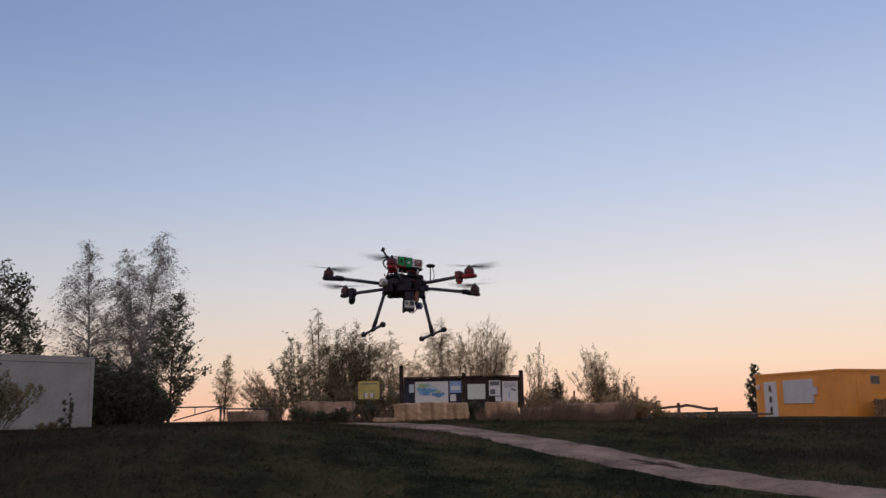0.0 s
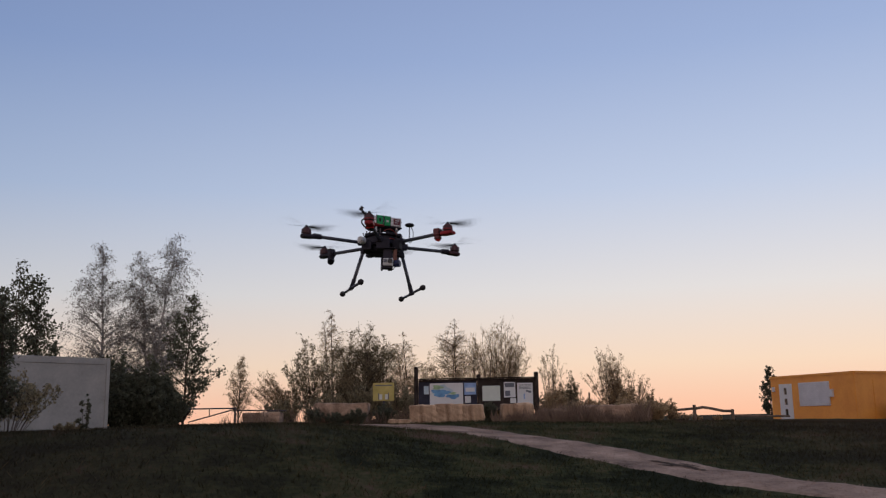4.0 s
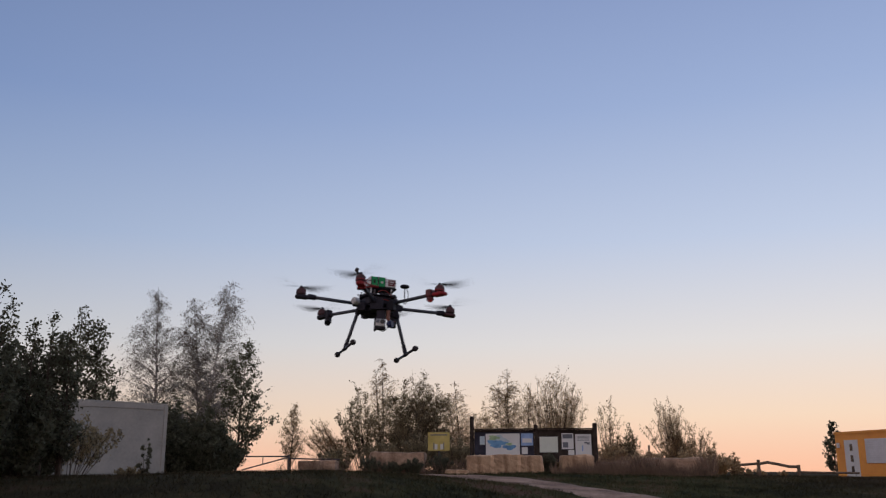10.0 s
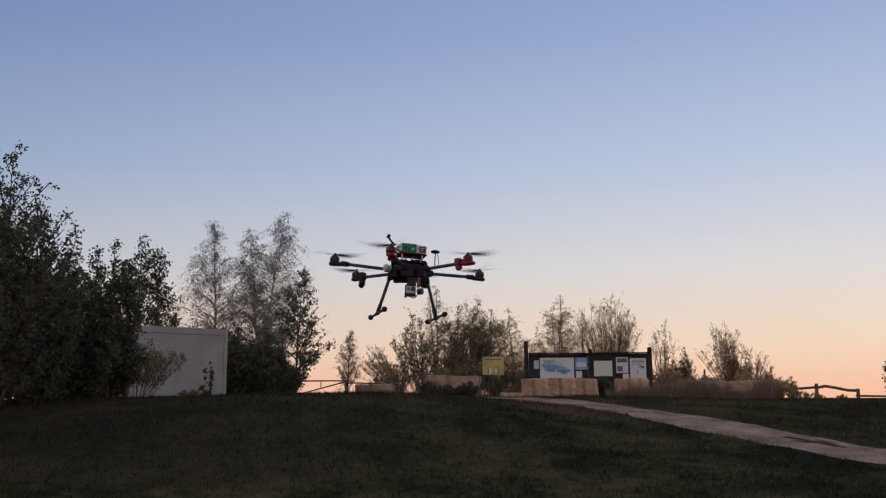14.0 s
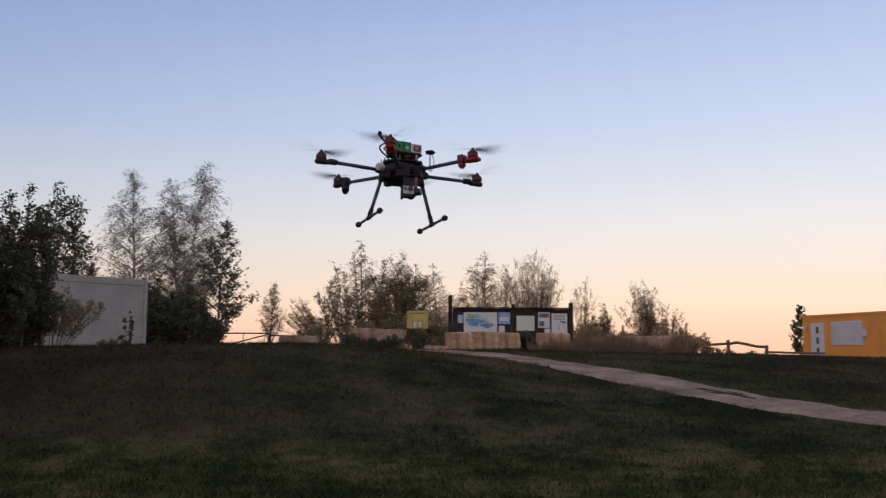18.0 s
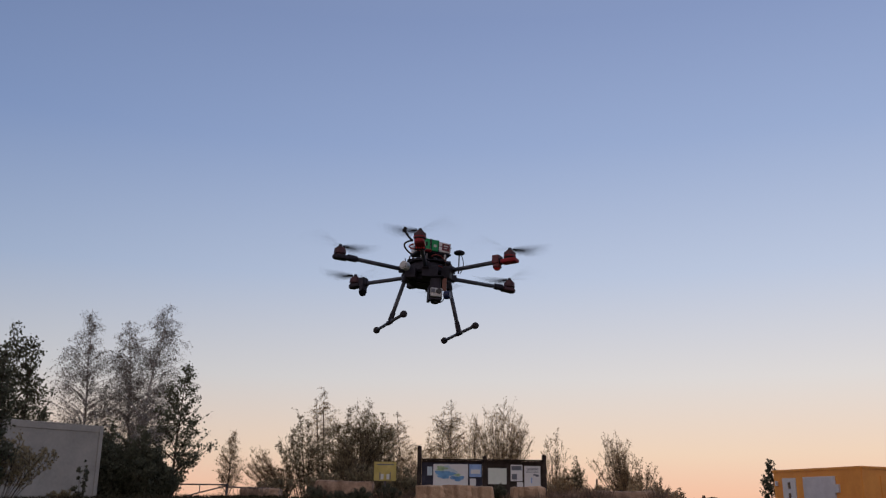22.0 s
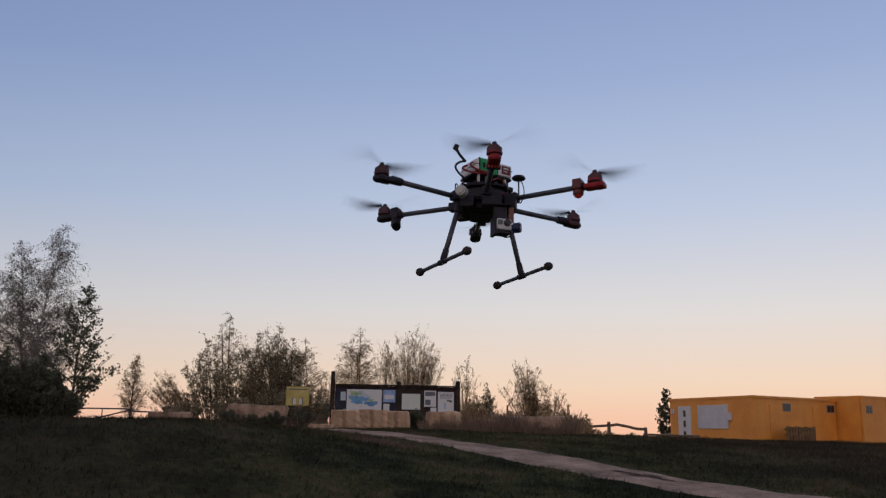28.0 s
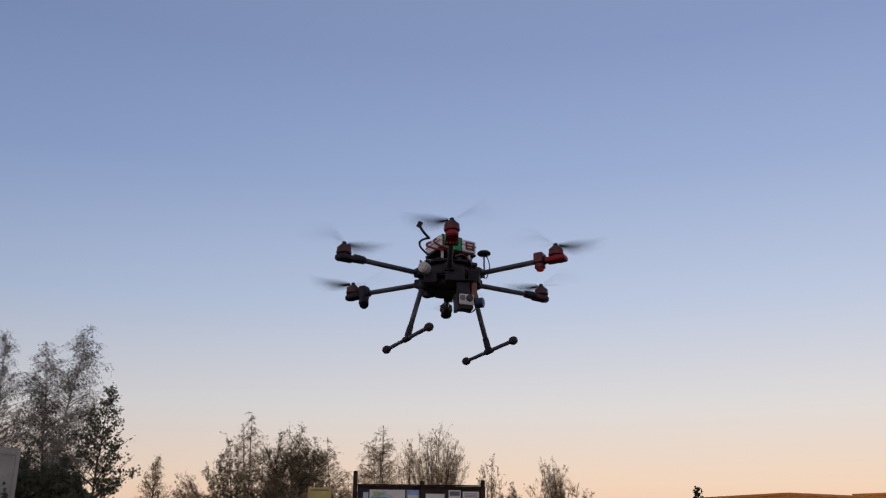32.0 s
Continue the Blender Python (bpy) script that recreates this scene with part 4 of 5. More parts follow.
# ---- boulders ----
def boulder(x, y, z, sx, sy, sz, seed, turn=0, mat="stone", label="rough sandstone block lying in the grass"):
    g = np.random.default_rng(seed)
    bm = bmesh.new()
    bmesh.ops.create_cube(bm, size=1.0)
    bmesh.ops.subdivide_edges(bm, edges=bm.edges[:], cuts=8, use_grid_fill=True)
    for v in bm.verts:
        c = v.co * 2
        far = max(abs(c.x), abs(c.y), abs(c.z))
        ln = (abs(c.x) ** 18 + abs(c.y) ** 18 + abs(c.z) ** 18) ** (1 / 18)
        v.co = v.co / ln * far
        k = noise.noise(v.co * 2.1 + Vector((seed * 3.1, 0, 0))) * 0.1 + noise.noise(v.co * 5 + Vector((0, seed, 0))) * 0.06 - 0.09 * abs(noise.noise(v.co * 11 + Vector((seed, 0, 3))))
        k -= 0.05 * max(0, noise.noise(Vector((v.co.x * 7 + seed, v.co.y * 7, v.co.z * 0.8))))
        v.co = v.co * (1 + k)
        v.co = Vector((v.co.x * sx, v.co.y * sy, v.co.z * sz))
    ob = part("boulder", bm, mat)
    ob.matrix_world = pose(x, y, z + sz / 2 - 0.06, g.uniform(-3, 3), g.uniform(-3, 3), turn)
    return tagged(ob, label, "boulder", "sandstone boulders before the notice board")


for k, (x0, x1, zt) in enumerate([(-1.76, -0.78, 2.13), (-0.92, 0.14, 2.15), (0.0, 0.74, 2.12)]):
    zb = ground_at((x0 + x1) / 2, 31.0)
    boulder((x0 + x1) / 2, 31.0, zb - 0.1, x1 - x0, 0.7, zt - zb + 0.16, 201 + k)
for k, (x0, x1, zt) in enumerate([(1.32, 2.42, 2.13), (4.05, 5.95, 2.02), (-5.0, -3.15, 2.25), (-7.4, -6.1, 1.98), (2.6, 3.6, 1.9)]):
    zb = ground_at((x0 + x1) / 2, 31.0)
    boulder((x0 + x1) / 2, 31.2, zb - 0.1, x1 - x0, 0.8, zt - zb + 0.16, 211 + k, mat="stone" if k == 0 else "stone_brown", label="weathered sandstone boulder half hidden by dry grass")

boulder(-2.05, 30.4, ground_at(-2.05, 30.4) - 0.06, 0.75, 0.5, 0.3, 231, label="low flat sandstone slab at the path")

# ---- notice board ----
def notice_board():
    y = 36.0
    z0 = ground_at(0.6, y)
    b = thing("notice_board", pose(0, y, 0), "dark timber notice board with maps and printed sheets", "notice board")
    for px, pt, pr in ((-1.74, 3.68, 0.09), (0.73, 3.34, 0.085), (2.99, 3.4, 0.095)):
        part("post", rod((px, 0, z0 - 0.3), (px, 0, pt), pr, pr * 0.92, 10, bevel=0.015), "wood_dark", b)
    part("panel", box(2.3, 0.05, 1.15, (-0.5, 0.02, 2.53), 0.01), "navy_panel", b, "dark blue backing panel")
    part("panel", box(2.12, 0.05, 1.15, (1.86, 0.02, 2.53), 0.01), "wood_dark", b, "dark stained backing panel")
    part("top_rail", box(4.55, 0.12, 0.08, (0.64, 0, 3.12), 0.012), "wood_dark", b)
    part("bottom_rail", box(4.55, 0.1, 0.08, (0.64, 0, 1.97), 0.012), "wood_dark", b)
    part("roof_board", box(4.75, 0.3, 0.035, (0.64, 0, 3.19), 0.008), "wood_dark", b)

    def sheet(name, x0, x1, z1, zb, mat, label):
        return part(name, box(x1 - x0, 0.014, z1 - zb, ((x0 + x1) / 2, -0.022, (z1 + zb) / 2), 0.003), mat, b, label)

    m = sheet("map_sheet", -1.21, 0.1, 3.02, 2.15, "paper", "printed map with a blue and green coastline")

    def blob(name, cx, cz, rx, rz, mat, seed, n=26, dy=-0.036):
        bm = bmesh.new()
        g = np.random.default_rng(seed)
        ph = g.uniform(0, 6.28, 4)
        rim, base = [], []
        for k in range(n):
            a = 2 * math.pi * k / n
            q = 1 + 0.22 * math.sin(3 * a + ph[0]) + 0.13 * math.sin(5 * a + ph[1]) + 0.08 * math.sin(9 * a + ph[2])
            rim.append(bm.verts.new((cx + rx * q * math.cos(a), dy, cz + rz * q * math.sin(a))))
            base.append(bm.verts.new((cx + rx * q * math.cos(a), dy + 0.005, cz + rz * q * math.sin(a))))
        hub = bm.verts.new((cx, dy, cz))
        for k in range(n):
            bm.faces.new((hub, rim[k], rim[(k + 1) % n]))
            bm.faces.new((rim[k], base[k], base[(k + 1) % n], rim[(k + 1) % n]))
        return part(name, bm, mat, m)

    blob("map_water", -0.7, 2.72, 0.42, 0.19, "map_pale", 1)
    blob("map_land", -0.9, 2.86, 0.2, 0.085, "map_green", 2, dy=-0.043)
    blob("map_sea", -0.78, 2.64, 0.34, 0.14, "map_blue", 3, dy=-0.043)
    blob("map_coast", -0.3, 2.5, 0.26, 0.085, "map_blue", 4, dy=-0.043)
    blob("map_land", -0.3, 2.62, 0.12, 0.05, "map_green", 5, dy=-0.05)
    s = sheet("blue_sheet", 0.15, 0.61, 3.02, 2.56, "sheet_blue", "blue printed sheet")
    part("text_block", box(0.36, 0.006, 0.16, (0.38, -0.032, 2.75)), "paper", s)
    sheet("small_sheet", 0.17, 0.4, 2.5, 2.24, "paper", "small white notice")
    sheet("small_sheet", -1.44, -1.25, 2.92, 2.6, "map_pale", "small pale blue notice")
    sheet("mint_sheet", 0.86, 1.56, 2.89, 2.3, "paper_mint", "plain pale sheet")
    s = sheet("photo_sheet", 1.71, 2.16, 3.02, 2.42, "paper", "sheet with a dark photograph")
    part("photo", box(0.38, 0.006, 0.16, (1.935, -0.032, 2.9)), "ink", s)
    part("photo", box(0.2, 0.006, 0.2, (1.85, -0.032, 2.58)), "ink", s)
    sheet("small_sheet", 1.95, 2.18, 2.39, 2.2, "paper", "small white notice")
    s = sheet("text_sheet", 2.23, 2.84, 2.98, 2.14, "paper", "white printed sheet with small drawings")
    for q in range(4):
        part("text_line", box(0.46, 0.005, 0.018, (2.53, -0.031, 2.9 - 0.05 * q)), "ink", s)
    part("drawing", box(0.1, 0.005, 0.06, (2.62, -0.031, 2.66)), "ink", s)
    part("drawing", box(0.05, 0.005, 0.2, (2.5, -0.031, 2.45)), "sheet_blue", s)
    part("drawing", box(0.1, 0.005, 0.08, (2.72, -0.031, 2.63)), "ink", s)
    return b


notice_board()


def yellow_sign():
    y = 36.0
    z0 = ground_at(-3, y)
    s = thing("yellow_sign", pose(-3.03, y, 0), "square yellow sign with white figures on a post", "sign")
    part("post", rod((0, 0.04, z0 - 0.2), (0, 0.04, 2.95), 0.035, 0.035, 8), "steel", s)
    p = part("sign_plate", box(0.84, 0.02, 0.7, (0, 0, 2.73), 0.006), "sign_yellow", s)
    for q in (-0.11, 0.11):
        part("figure", box(0.11, 0.006, 0.2, (q, -0.014, 2.53), 0.002), "sign_white", p)
        part("figure_mark", box(0.035, 0.006, 0.26, (q * 1.75, -0.016, 2.56), 0.002), "ink", p)
    part("text_line", box(0.66, 0.006, 0.04, (0, -0.014, 2.98)), "ink", p)
    return s


yellow_sign()

# ---- white container ----
def white_container():
    z0 = 1.34
    ang = math.degrees(math.atan2(2.6, 2.2))
    c = thing("white_container", pose(-12.1, 31.25, z0, 0, 0, ang), "plain white steel site container among trees", "container")
    L, W, H = 6.0, 2.45, 2.53
    part("wall", box(L - 0.24, 0.06, H - 0.34, (-L / 2, 0.05, H / 2)), "white_paint", c)
    part("wall", box(L - 0.24, 0.06, H - 0.34, (-L / 2, W - 0.05, H / 2)), "white_paint", c)
    part("wall", box(0.06, W - 0.24, H - 0.34, (-0.06, W / 2, H / 2)), "white_paint", c)
    part("wall", box(0.06, W - 0.24, H - 0.34, (-L + 0.06, W / 2, H / 2)), "white_paint", c)
    for px in (-0.06, -L + 0.06):
        for py in (0.06, W - 0.06):
            part("corner_post", box(0.14, 0.14, H - 0.02, (px, py, H / 2), 0.02), "white_paint", c)
    for pz in (0.09, H - 0.09):
        for py in (0.06, W - 0.06):
            part("rail", box(L - 0.26, 0.13, 0.17, (-L / 2, py, pz), 0.015), "white_paint", c)
        for px in (-0.06, -L + 0.06):
            part("rail", box(0.13, W - 0.26, 0.17, (px, W / 2, pz), 0.015), "white_paint", c)
    part("roof", box(L, W, 0.05, (-L / 2, W / 2, H + 0.02), 0.01), "white_paint", c)
    return c


white_container()

# ---- orange building ----
def orange_building():
    cx, cy, zb, zt = 22.4, 52.0, 0.95, 3.86
    front = Vector((-2.2, 7.3, 0)).normalized()
    right = Vector((13.2, 6.7, 0)).normalized()
    ang = math.atan2(right.y, right.x)
    b = thing("orange_building", pose(cx, cy, 0, 0, 0, math.degrees(ang)), "low flat-roofed orange modular building with a white shutter", "building")
    inv = Matrix.Rotation(-ang, 3, "Z")
    fr = inv @ front

    def slab(name, a, d, length, thick, z0, z1, mat, parent=b, label="", out=0.0):
        """An upright slab along d from a, its outer face `out` before the line."""
        d = d.normalized()
        nrm = Vector((d.y, -d.x, 0))
        if nrm.x + nrm.y > 0:
            nrm = -nrm
        turn = Matrix.Rotation(math.atan2(d.y, d.x), 4, "Z")
        mid = a + d * length / 2 + nrm * (out - thick / 2)
        return part(name, box(length, thick, z1 - z0, (mid.x, mid.y, (z0 + z1) / 2), 0.01, turn), mat, parent, label)

    o, e = Vector((0, 0, 0)), Vector((1, 0, 0))
    F = 7.6
    # gable side with the door and the shutter
    slab("wall", o + fr * 0.05, fr, F, 0.12, zb, zt - 0.14, "orange_paint")
    slab("fascia", o, fr, F + 0.1, 0.2, zt - 0.15, zt, "orange_paint", out=0.05)
    d = slab("door", o + fr * 5.55, fr, 1.25, 0.06, zb + 0.1, zb + 2.4, "door_white", out=0.03, label="white door with dark glass strips")
    for q in range(3):
        slab("glass_strip", o + fr * 6.05, fr, 0.24, 0.03, zb + 0.45 + 0.65 * q, zb + 0.85 + 0.65 * q, "dark_glass", d, out=0.045)
    s = slab("window_shutter", o + fr * 2.1, fr, 2.75, 0.07, zb + 1.0, zb + 2.42, "shutter", out=0.06, label="closed white roller shutter")
    for q in range(11):
        slab("slat", o + fr * 2.14, fr, 2.67, 0.02, zb + 1.02 + q * 0.126, zb + 1.135 + q * 0.126, "shutter", s, out=0.075)
    slab("meter_box", o + fr * 1.75, fr, 0.34, 0.12, zb + 1.5, zb + 1.95, "shutter", out=0.13)
    slab("lamp", o + fr * 7.2, fr, 0.22, 0.1, zb + 1.95, zb + 2.25, "shutter", out=0.12)
    slab("corner_trim", o, fr, 0.14, 0.14, zb, zt - 0.16, "orange_paint", out=0.03)
    # long side, in units that step back
    back = Vector((0, 1, 0))

    def unit(x0, x1, set_back, top, deep=6.6):
        p0 = o + e * x0 + back * set_back
        slab("wall", p0 + e * 0.06, e, x1 - x0 - 0.12, 0.12, zb, top - 0.14, "orange_paint")
        slab("fascia", p0 - e * 0.03, e, x1 - x0 + 0.06, 0.22, top - 0.15, top, "orange_paint", out=0.06)
        slab("corner_trim", p0 + e * 0.0, e, 0.14, 0.14, zb, top - 0.16, "orange_paint", out=0.025)
        slab("corner_trim", p0 + e * (x1 - x0 - 0.14), e, 0.14, 0.14, zb, top - 0.16, "orange_paint", out=0.025)
        wall = Vector((x0 + 0.06, set_back, 0))
        for side in (wall.x, x1 - 0.06):
            part("wall", box(0.12, deep - 0.2, top - zb - 0.05, (side, wall.y + deep / 2 + 0.05, (zb + top - 0.05) / 2)), "orange_paint", b)
            part("fascia", box(0.1, deep - 0.1, 0.15, (side + (-0.06 if side == wall.x else 0.06), wall.y + deep / 2 + 0.06, top - 0.075), 0.01), "orange_paint", b)
        part("roof", box(x1 - x0 + 0.02, deep, 0.06, ((x0 + x1) / 2, set_back + deep / 2 + 0.06, top - 0.02), 0.01), "orange_paint", b)

    slab("wall", e * 0.15, e, 7.9, 0.12, zb, zt - 0.14, "orange_paint")
    slab("fascia", e * 0.06, e, 8.1, 0.22, zt - 0.15, zt, "orange_paint", out=0.06)
    slab("corner_trim", e * 0.0, e, 0.14, 0.14, zb, zt - 0.16, "orange_paint", out=0.025)
    bm = bmesh.new()
    flat = [bm.verts.new((q.x, q.y, zt - 0.03)) for q in (o, e * 8.15, e * 8.15 + Vector((0, 7.5, 0)), fr * 7.65)]
    bmesh.ops.solidify(bm, geom=[bm.faces.new(flat)], thickness=0.05)
    part("roof", bm, "orange_paint", b)
    unit(8.2, 10.9, -1.7, zt + 0.2, 3.2)
    unit(11.0, 14.2, -1.5, zt - 0.08)
    unit(14.3, 18.0, -1.3, zt - 0.1)
    unit(18.1, 27.0, -1.8, zt + 0.02)

    def small_window(x0, set_back, w, z):
        wdw = slab("window", Vector((x0, set_back, 0)), e, w, 0.06, z - 0.24, z + 0.24, "grey_frame", out=0.03)
        for q in (0.06, w / 2 + 0.03):
            slab("pane", Vector((x0 + q, set_back, 0)), e, w / 2 - 0.09, 0.03, z - 0.18, z + 0.18, "dark_glass", wdw, out=0.04)

    small_window(2.75, 0.0, 0.75, zt - 0.62)
    small_window(7.1, 0.0, 0.8, zt - 0.6)
    small_window(8.6, -1.7, 0.65, zt - 0.62)
    small_window(12.75, -1.5, 0.65, zt - 0.62)
    slab("side_door", Vector((5.65, 0, 0)), e, 1.05, 0.05, zb, zt - 0.5, "orange_paint", out=0.03)
    slab("side_door", Vector((1.5, 0, 0)), e, 1.0, 0.05, zb, zt - 0.5, "orange_paint", out=0.03)
    return b, inv, ang


orange_building()


def pallets():
    ang = math.atan2(6.7, 13.2)
    m = pose(22.4, 52.0, 0, 0, 0, math.degrees(ang)) @ Matrix.Translation((3.12, -0.9, 0))
    p = m.translation
    th = thing("pallet_stack", Matrix.Translation((0, 0, ground_at(p.x, p.y) - p.z)) @ m, "wooden pallets leaning upright beside the orange building", "pallets")
    for q in range(10):
        part("board", box(0.22, 0.08, 1.02 - 0.05 * (q % 3), (-1.26 + q * 0.28, 0.02 * (q % 2), 0.51), 0.012), "pallet", th)
    for q in (0.2, 0.52, 0.85):
        part("batten", box(2.78, 0.1, 0.1, (0, 0.1, q), 0.012), "pallet", th)


pallets()

# ---- fences ----
def rail_fence():
    f = thing("rail_fence", pose(0, 41, 0), "rustic fence of crooked wooden rails", "fence")
    for x, top in ((8.2, 2.0), (10.42, 2.04), (12.1, 1.82)):
        part("post", rod((x, 0, ground_at(x, 41) - 0.2), (x, 0, top), 0.085, 0.07, 9, bevel=0.01), "wood_grey", f)
    pts = [(7.6, 0, 1.92), (8.4, 0, 1.86), (9.0, 0, 1.88), (9.7, 0, 1.83), (10.4, 0, 1.88)]
    part("rail", wire(pts, 0.055, sides=8), "wood_grey", f)
    pts = [(10.4, 0, 1.86), (10.8, 0, 1.93), (11.2, 0, 1.86), (11.7, 0, 1.75), (12.1, 0, 1.74)]
    part("rail", wire(pts, 0.06, sides=8), "wood_grey", f)
    pts = [(12.1, 0.3, 1.52), (13.4, 0.4, 1.49), (14.8, 0.5, 1.47)]
    part("rail", wire(pts, 0.045, sides=8), "wood_grey", f)
    return f


rail_fence()


def stake():
    """A thin stake between the bushes."""
    z0 = ground_at(5.47, 39.0)
    st = thing("stake", pose(5.47, 39.0, z0), "thin weathered wooden stake standing between bushes", "stake")
    part("shaft", rod((0, 0, -0.2), (0.02, 0, 2.62 - z0), 0.045, 0.038, 8, bevel=0.006), "wood_grey", st)


stake()


def bar_gate():
    f = thing("barrier_gate", pose(0, 40, 0), "rusty metal barrier gate across the plateau", "gate")
    part("top_bar", rod((-14.0, 0, 2.25), (-9.85, 0, 2.25), 0.03, sides=8), "steel", f)
    part("brace", rod((-11.9, 0, 1.68), (-9.9, 0, 2.2), 0.028, sides=8), "steel", f)
    part("upright", rod((-10.98, 0, 1.94), (-10.98, 0, 2.25), 0.02, sides=6), "steel", f)
    part("post", rod((-9.85, 0, ground_at(-9.8, 40) - 0.2), (-9.85, 0, 2.3), 0.05, sides=8), "steel", f)
    part("post", rod((-14.0, 0, ground_at(-14, 40) - 0.2), (-14.0, 0, 2.3), 0.05, sides=8), "steel", f)
    part("end_bar", rod((-9.85, 0, 2.16), (-7.6, 0, 2.1), 0.03, sides=8), "steel", f)
    part("end_post", rod((-7.95, 0, ground_at(-8, 40) - 0.2), (-7.95, 0, 2.18), 0.06, sides=8), "wood_grey", f)
    return f


bar_gate()

# ---- hexacopter ----
craft = thing("hexacopter", pose(0, 5, 2.5), "black six-armed camera drone with red motor mounts hovering", "drone")
R_ARM = 0.45
SPINS = []


def hexa_plate(r, z, t, mat, name):
    bm = bmesh.new()
    bmesh.ops.create_cone(bm, cap_ends=True, segments=12, radius1=r, radius2=r, depth=t)
    bmesh.ops.bevel(bm, geom=bm.edges[:], offset=t * 0.2, segments=1, affect="EDGES")
    bmesh.ops.translate(bm, vec=(0, 0, z), verts=bm.verts)
    return part(name, bm, mat, craft)


hexa_plate(0.112, 0.014, 0.005, "plate", "top_plate")
hexa_plate(0.112, -0.044, 0.005, "plate", "bottom_plate")
hexa_plate(0.1, -0.015, 0.056, "black", "core")
hexa_plate(0.06, 0.022, 0.012, "black", "controller_deck")
hexa_plate(0.092, -0.062, 0.034, "black", "lower_deck")
for k in range(6):
    a = radians(30 + 60 * k)
    part("speed_controller", box(0.05, 0.035, 0.036, (0.088 * math.cos(a), 0.088 * math.sin(a), -0.066), 0.006, Matrix.Rotation(a, 4, "Z")), "black", craft)
    part("deck_post", rod((0.1 * math.cos(a), 0.1 * math.sin(a), 0.014), (0.1 * math.cos(a), 0.1 * math.sin(a), 0.045), 0.004, sides=6), "steel", craft)
    part("connector", box(0.022, 0.016, 0.014, (0.1 * math.cos(a + 0.4), 0.1 * math.sin(a + 0.4), 0.02), 0.003, Matrix.Rotation(a, 4, "Z")), "black", craft)
part("power_board", box(0.11, 0.09, 0.014, (0, 0, -0.08), 0.004), "black", craft)
for k, (px, py, pz, sx, sy, sz) in enumerate([(0.055, -0.07, 0.02, 0.05, 0.03, 0.014), (-0.02, -0.085, 0.021, 0.06, 0.025, 0.014), (0.09, -0.02, 0.022, 0.03, 0.05, 0.016), (-0.08, -0.045, 0.022, 0.035, 0.04, 0.016), (0.02, -0.118, -0.05, 0.075, 0.03, 0.06), (-0.07, -0.1, -0.055, 0.05, 0.035, 0.05), (0.095, -0.085, -0.05, 0.045, 0.04, 0.055), (-0.045, 0.085, 0.022, 0.06, 0.03, 0.016), (0.06, 0.08, 0.022, 0.05, 0.035, 0.016)]):
    part("module", box(sx, sy, sz, (px, py, pz), 0.005, Matrix.Rotation(0.3 * math.sin(7.0 * k), 4, "Z")), "black" if k % 3 else "plate", craft)
part("receiver", box(0.045, 0.03, 0.014, (-0.05, 0.06, 0.024), 0.003), "black", craft)
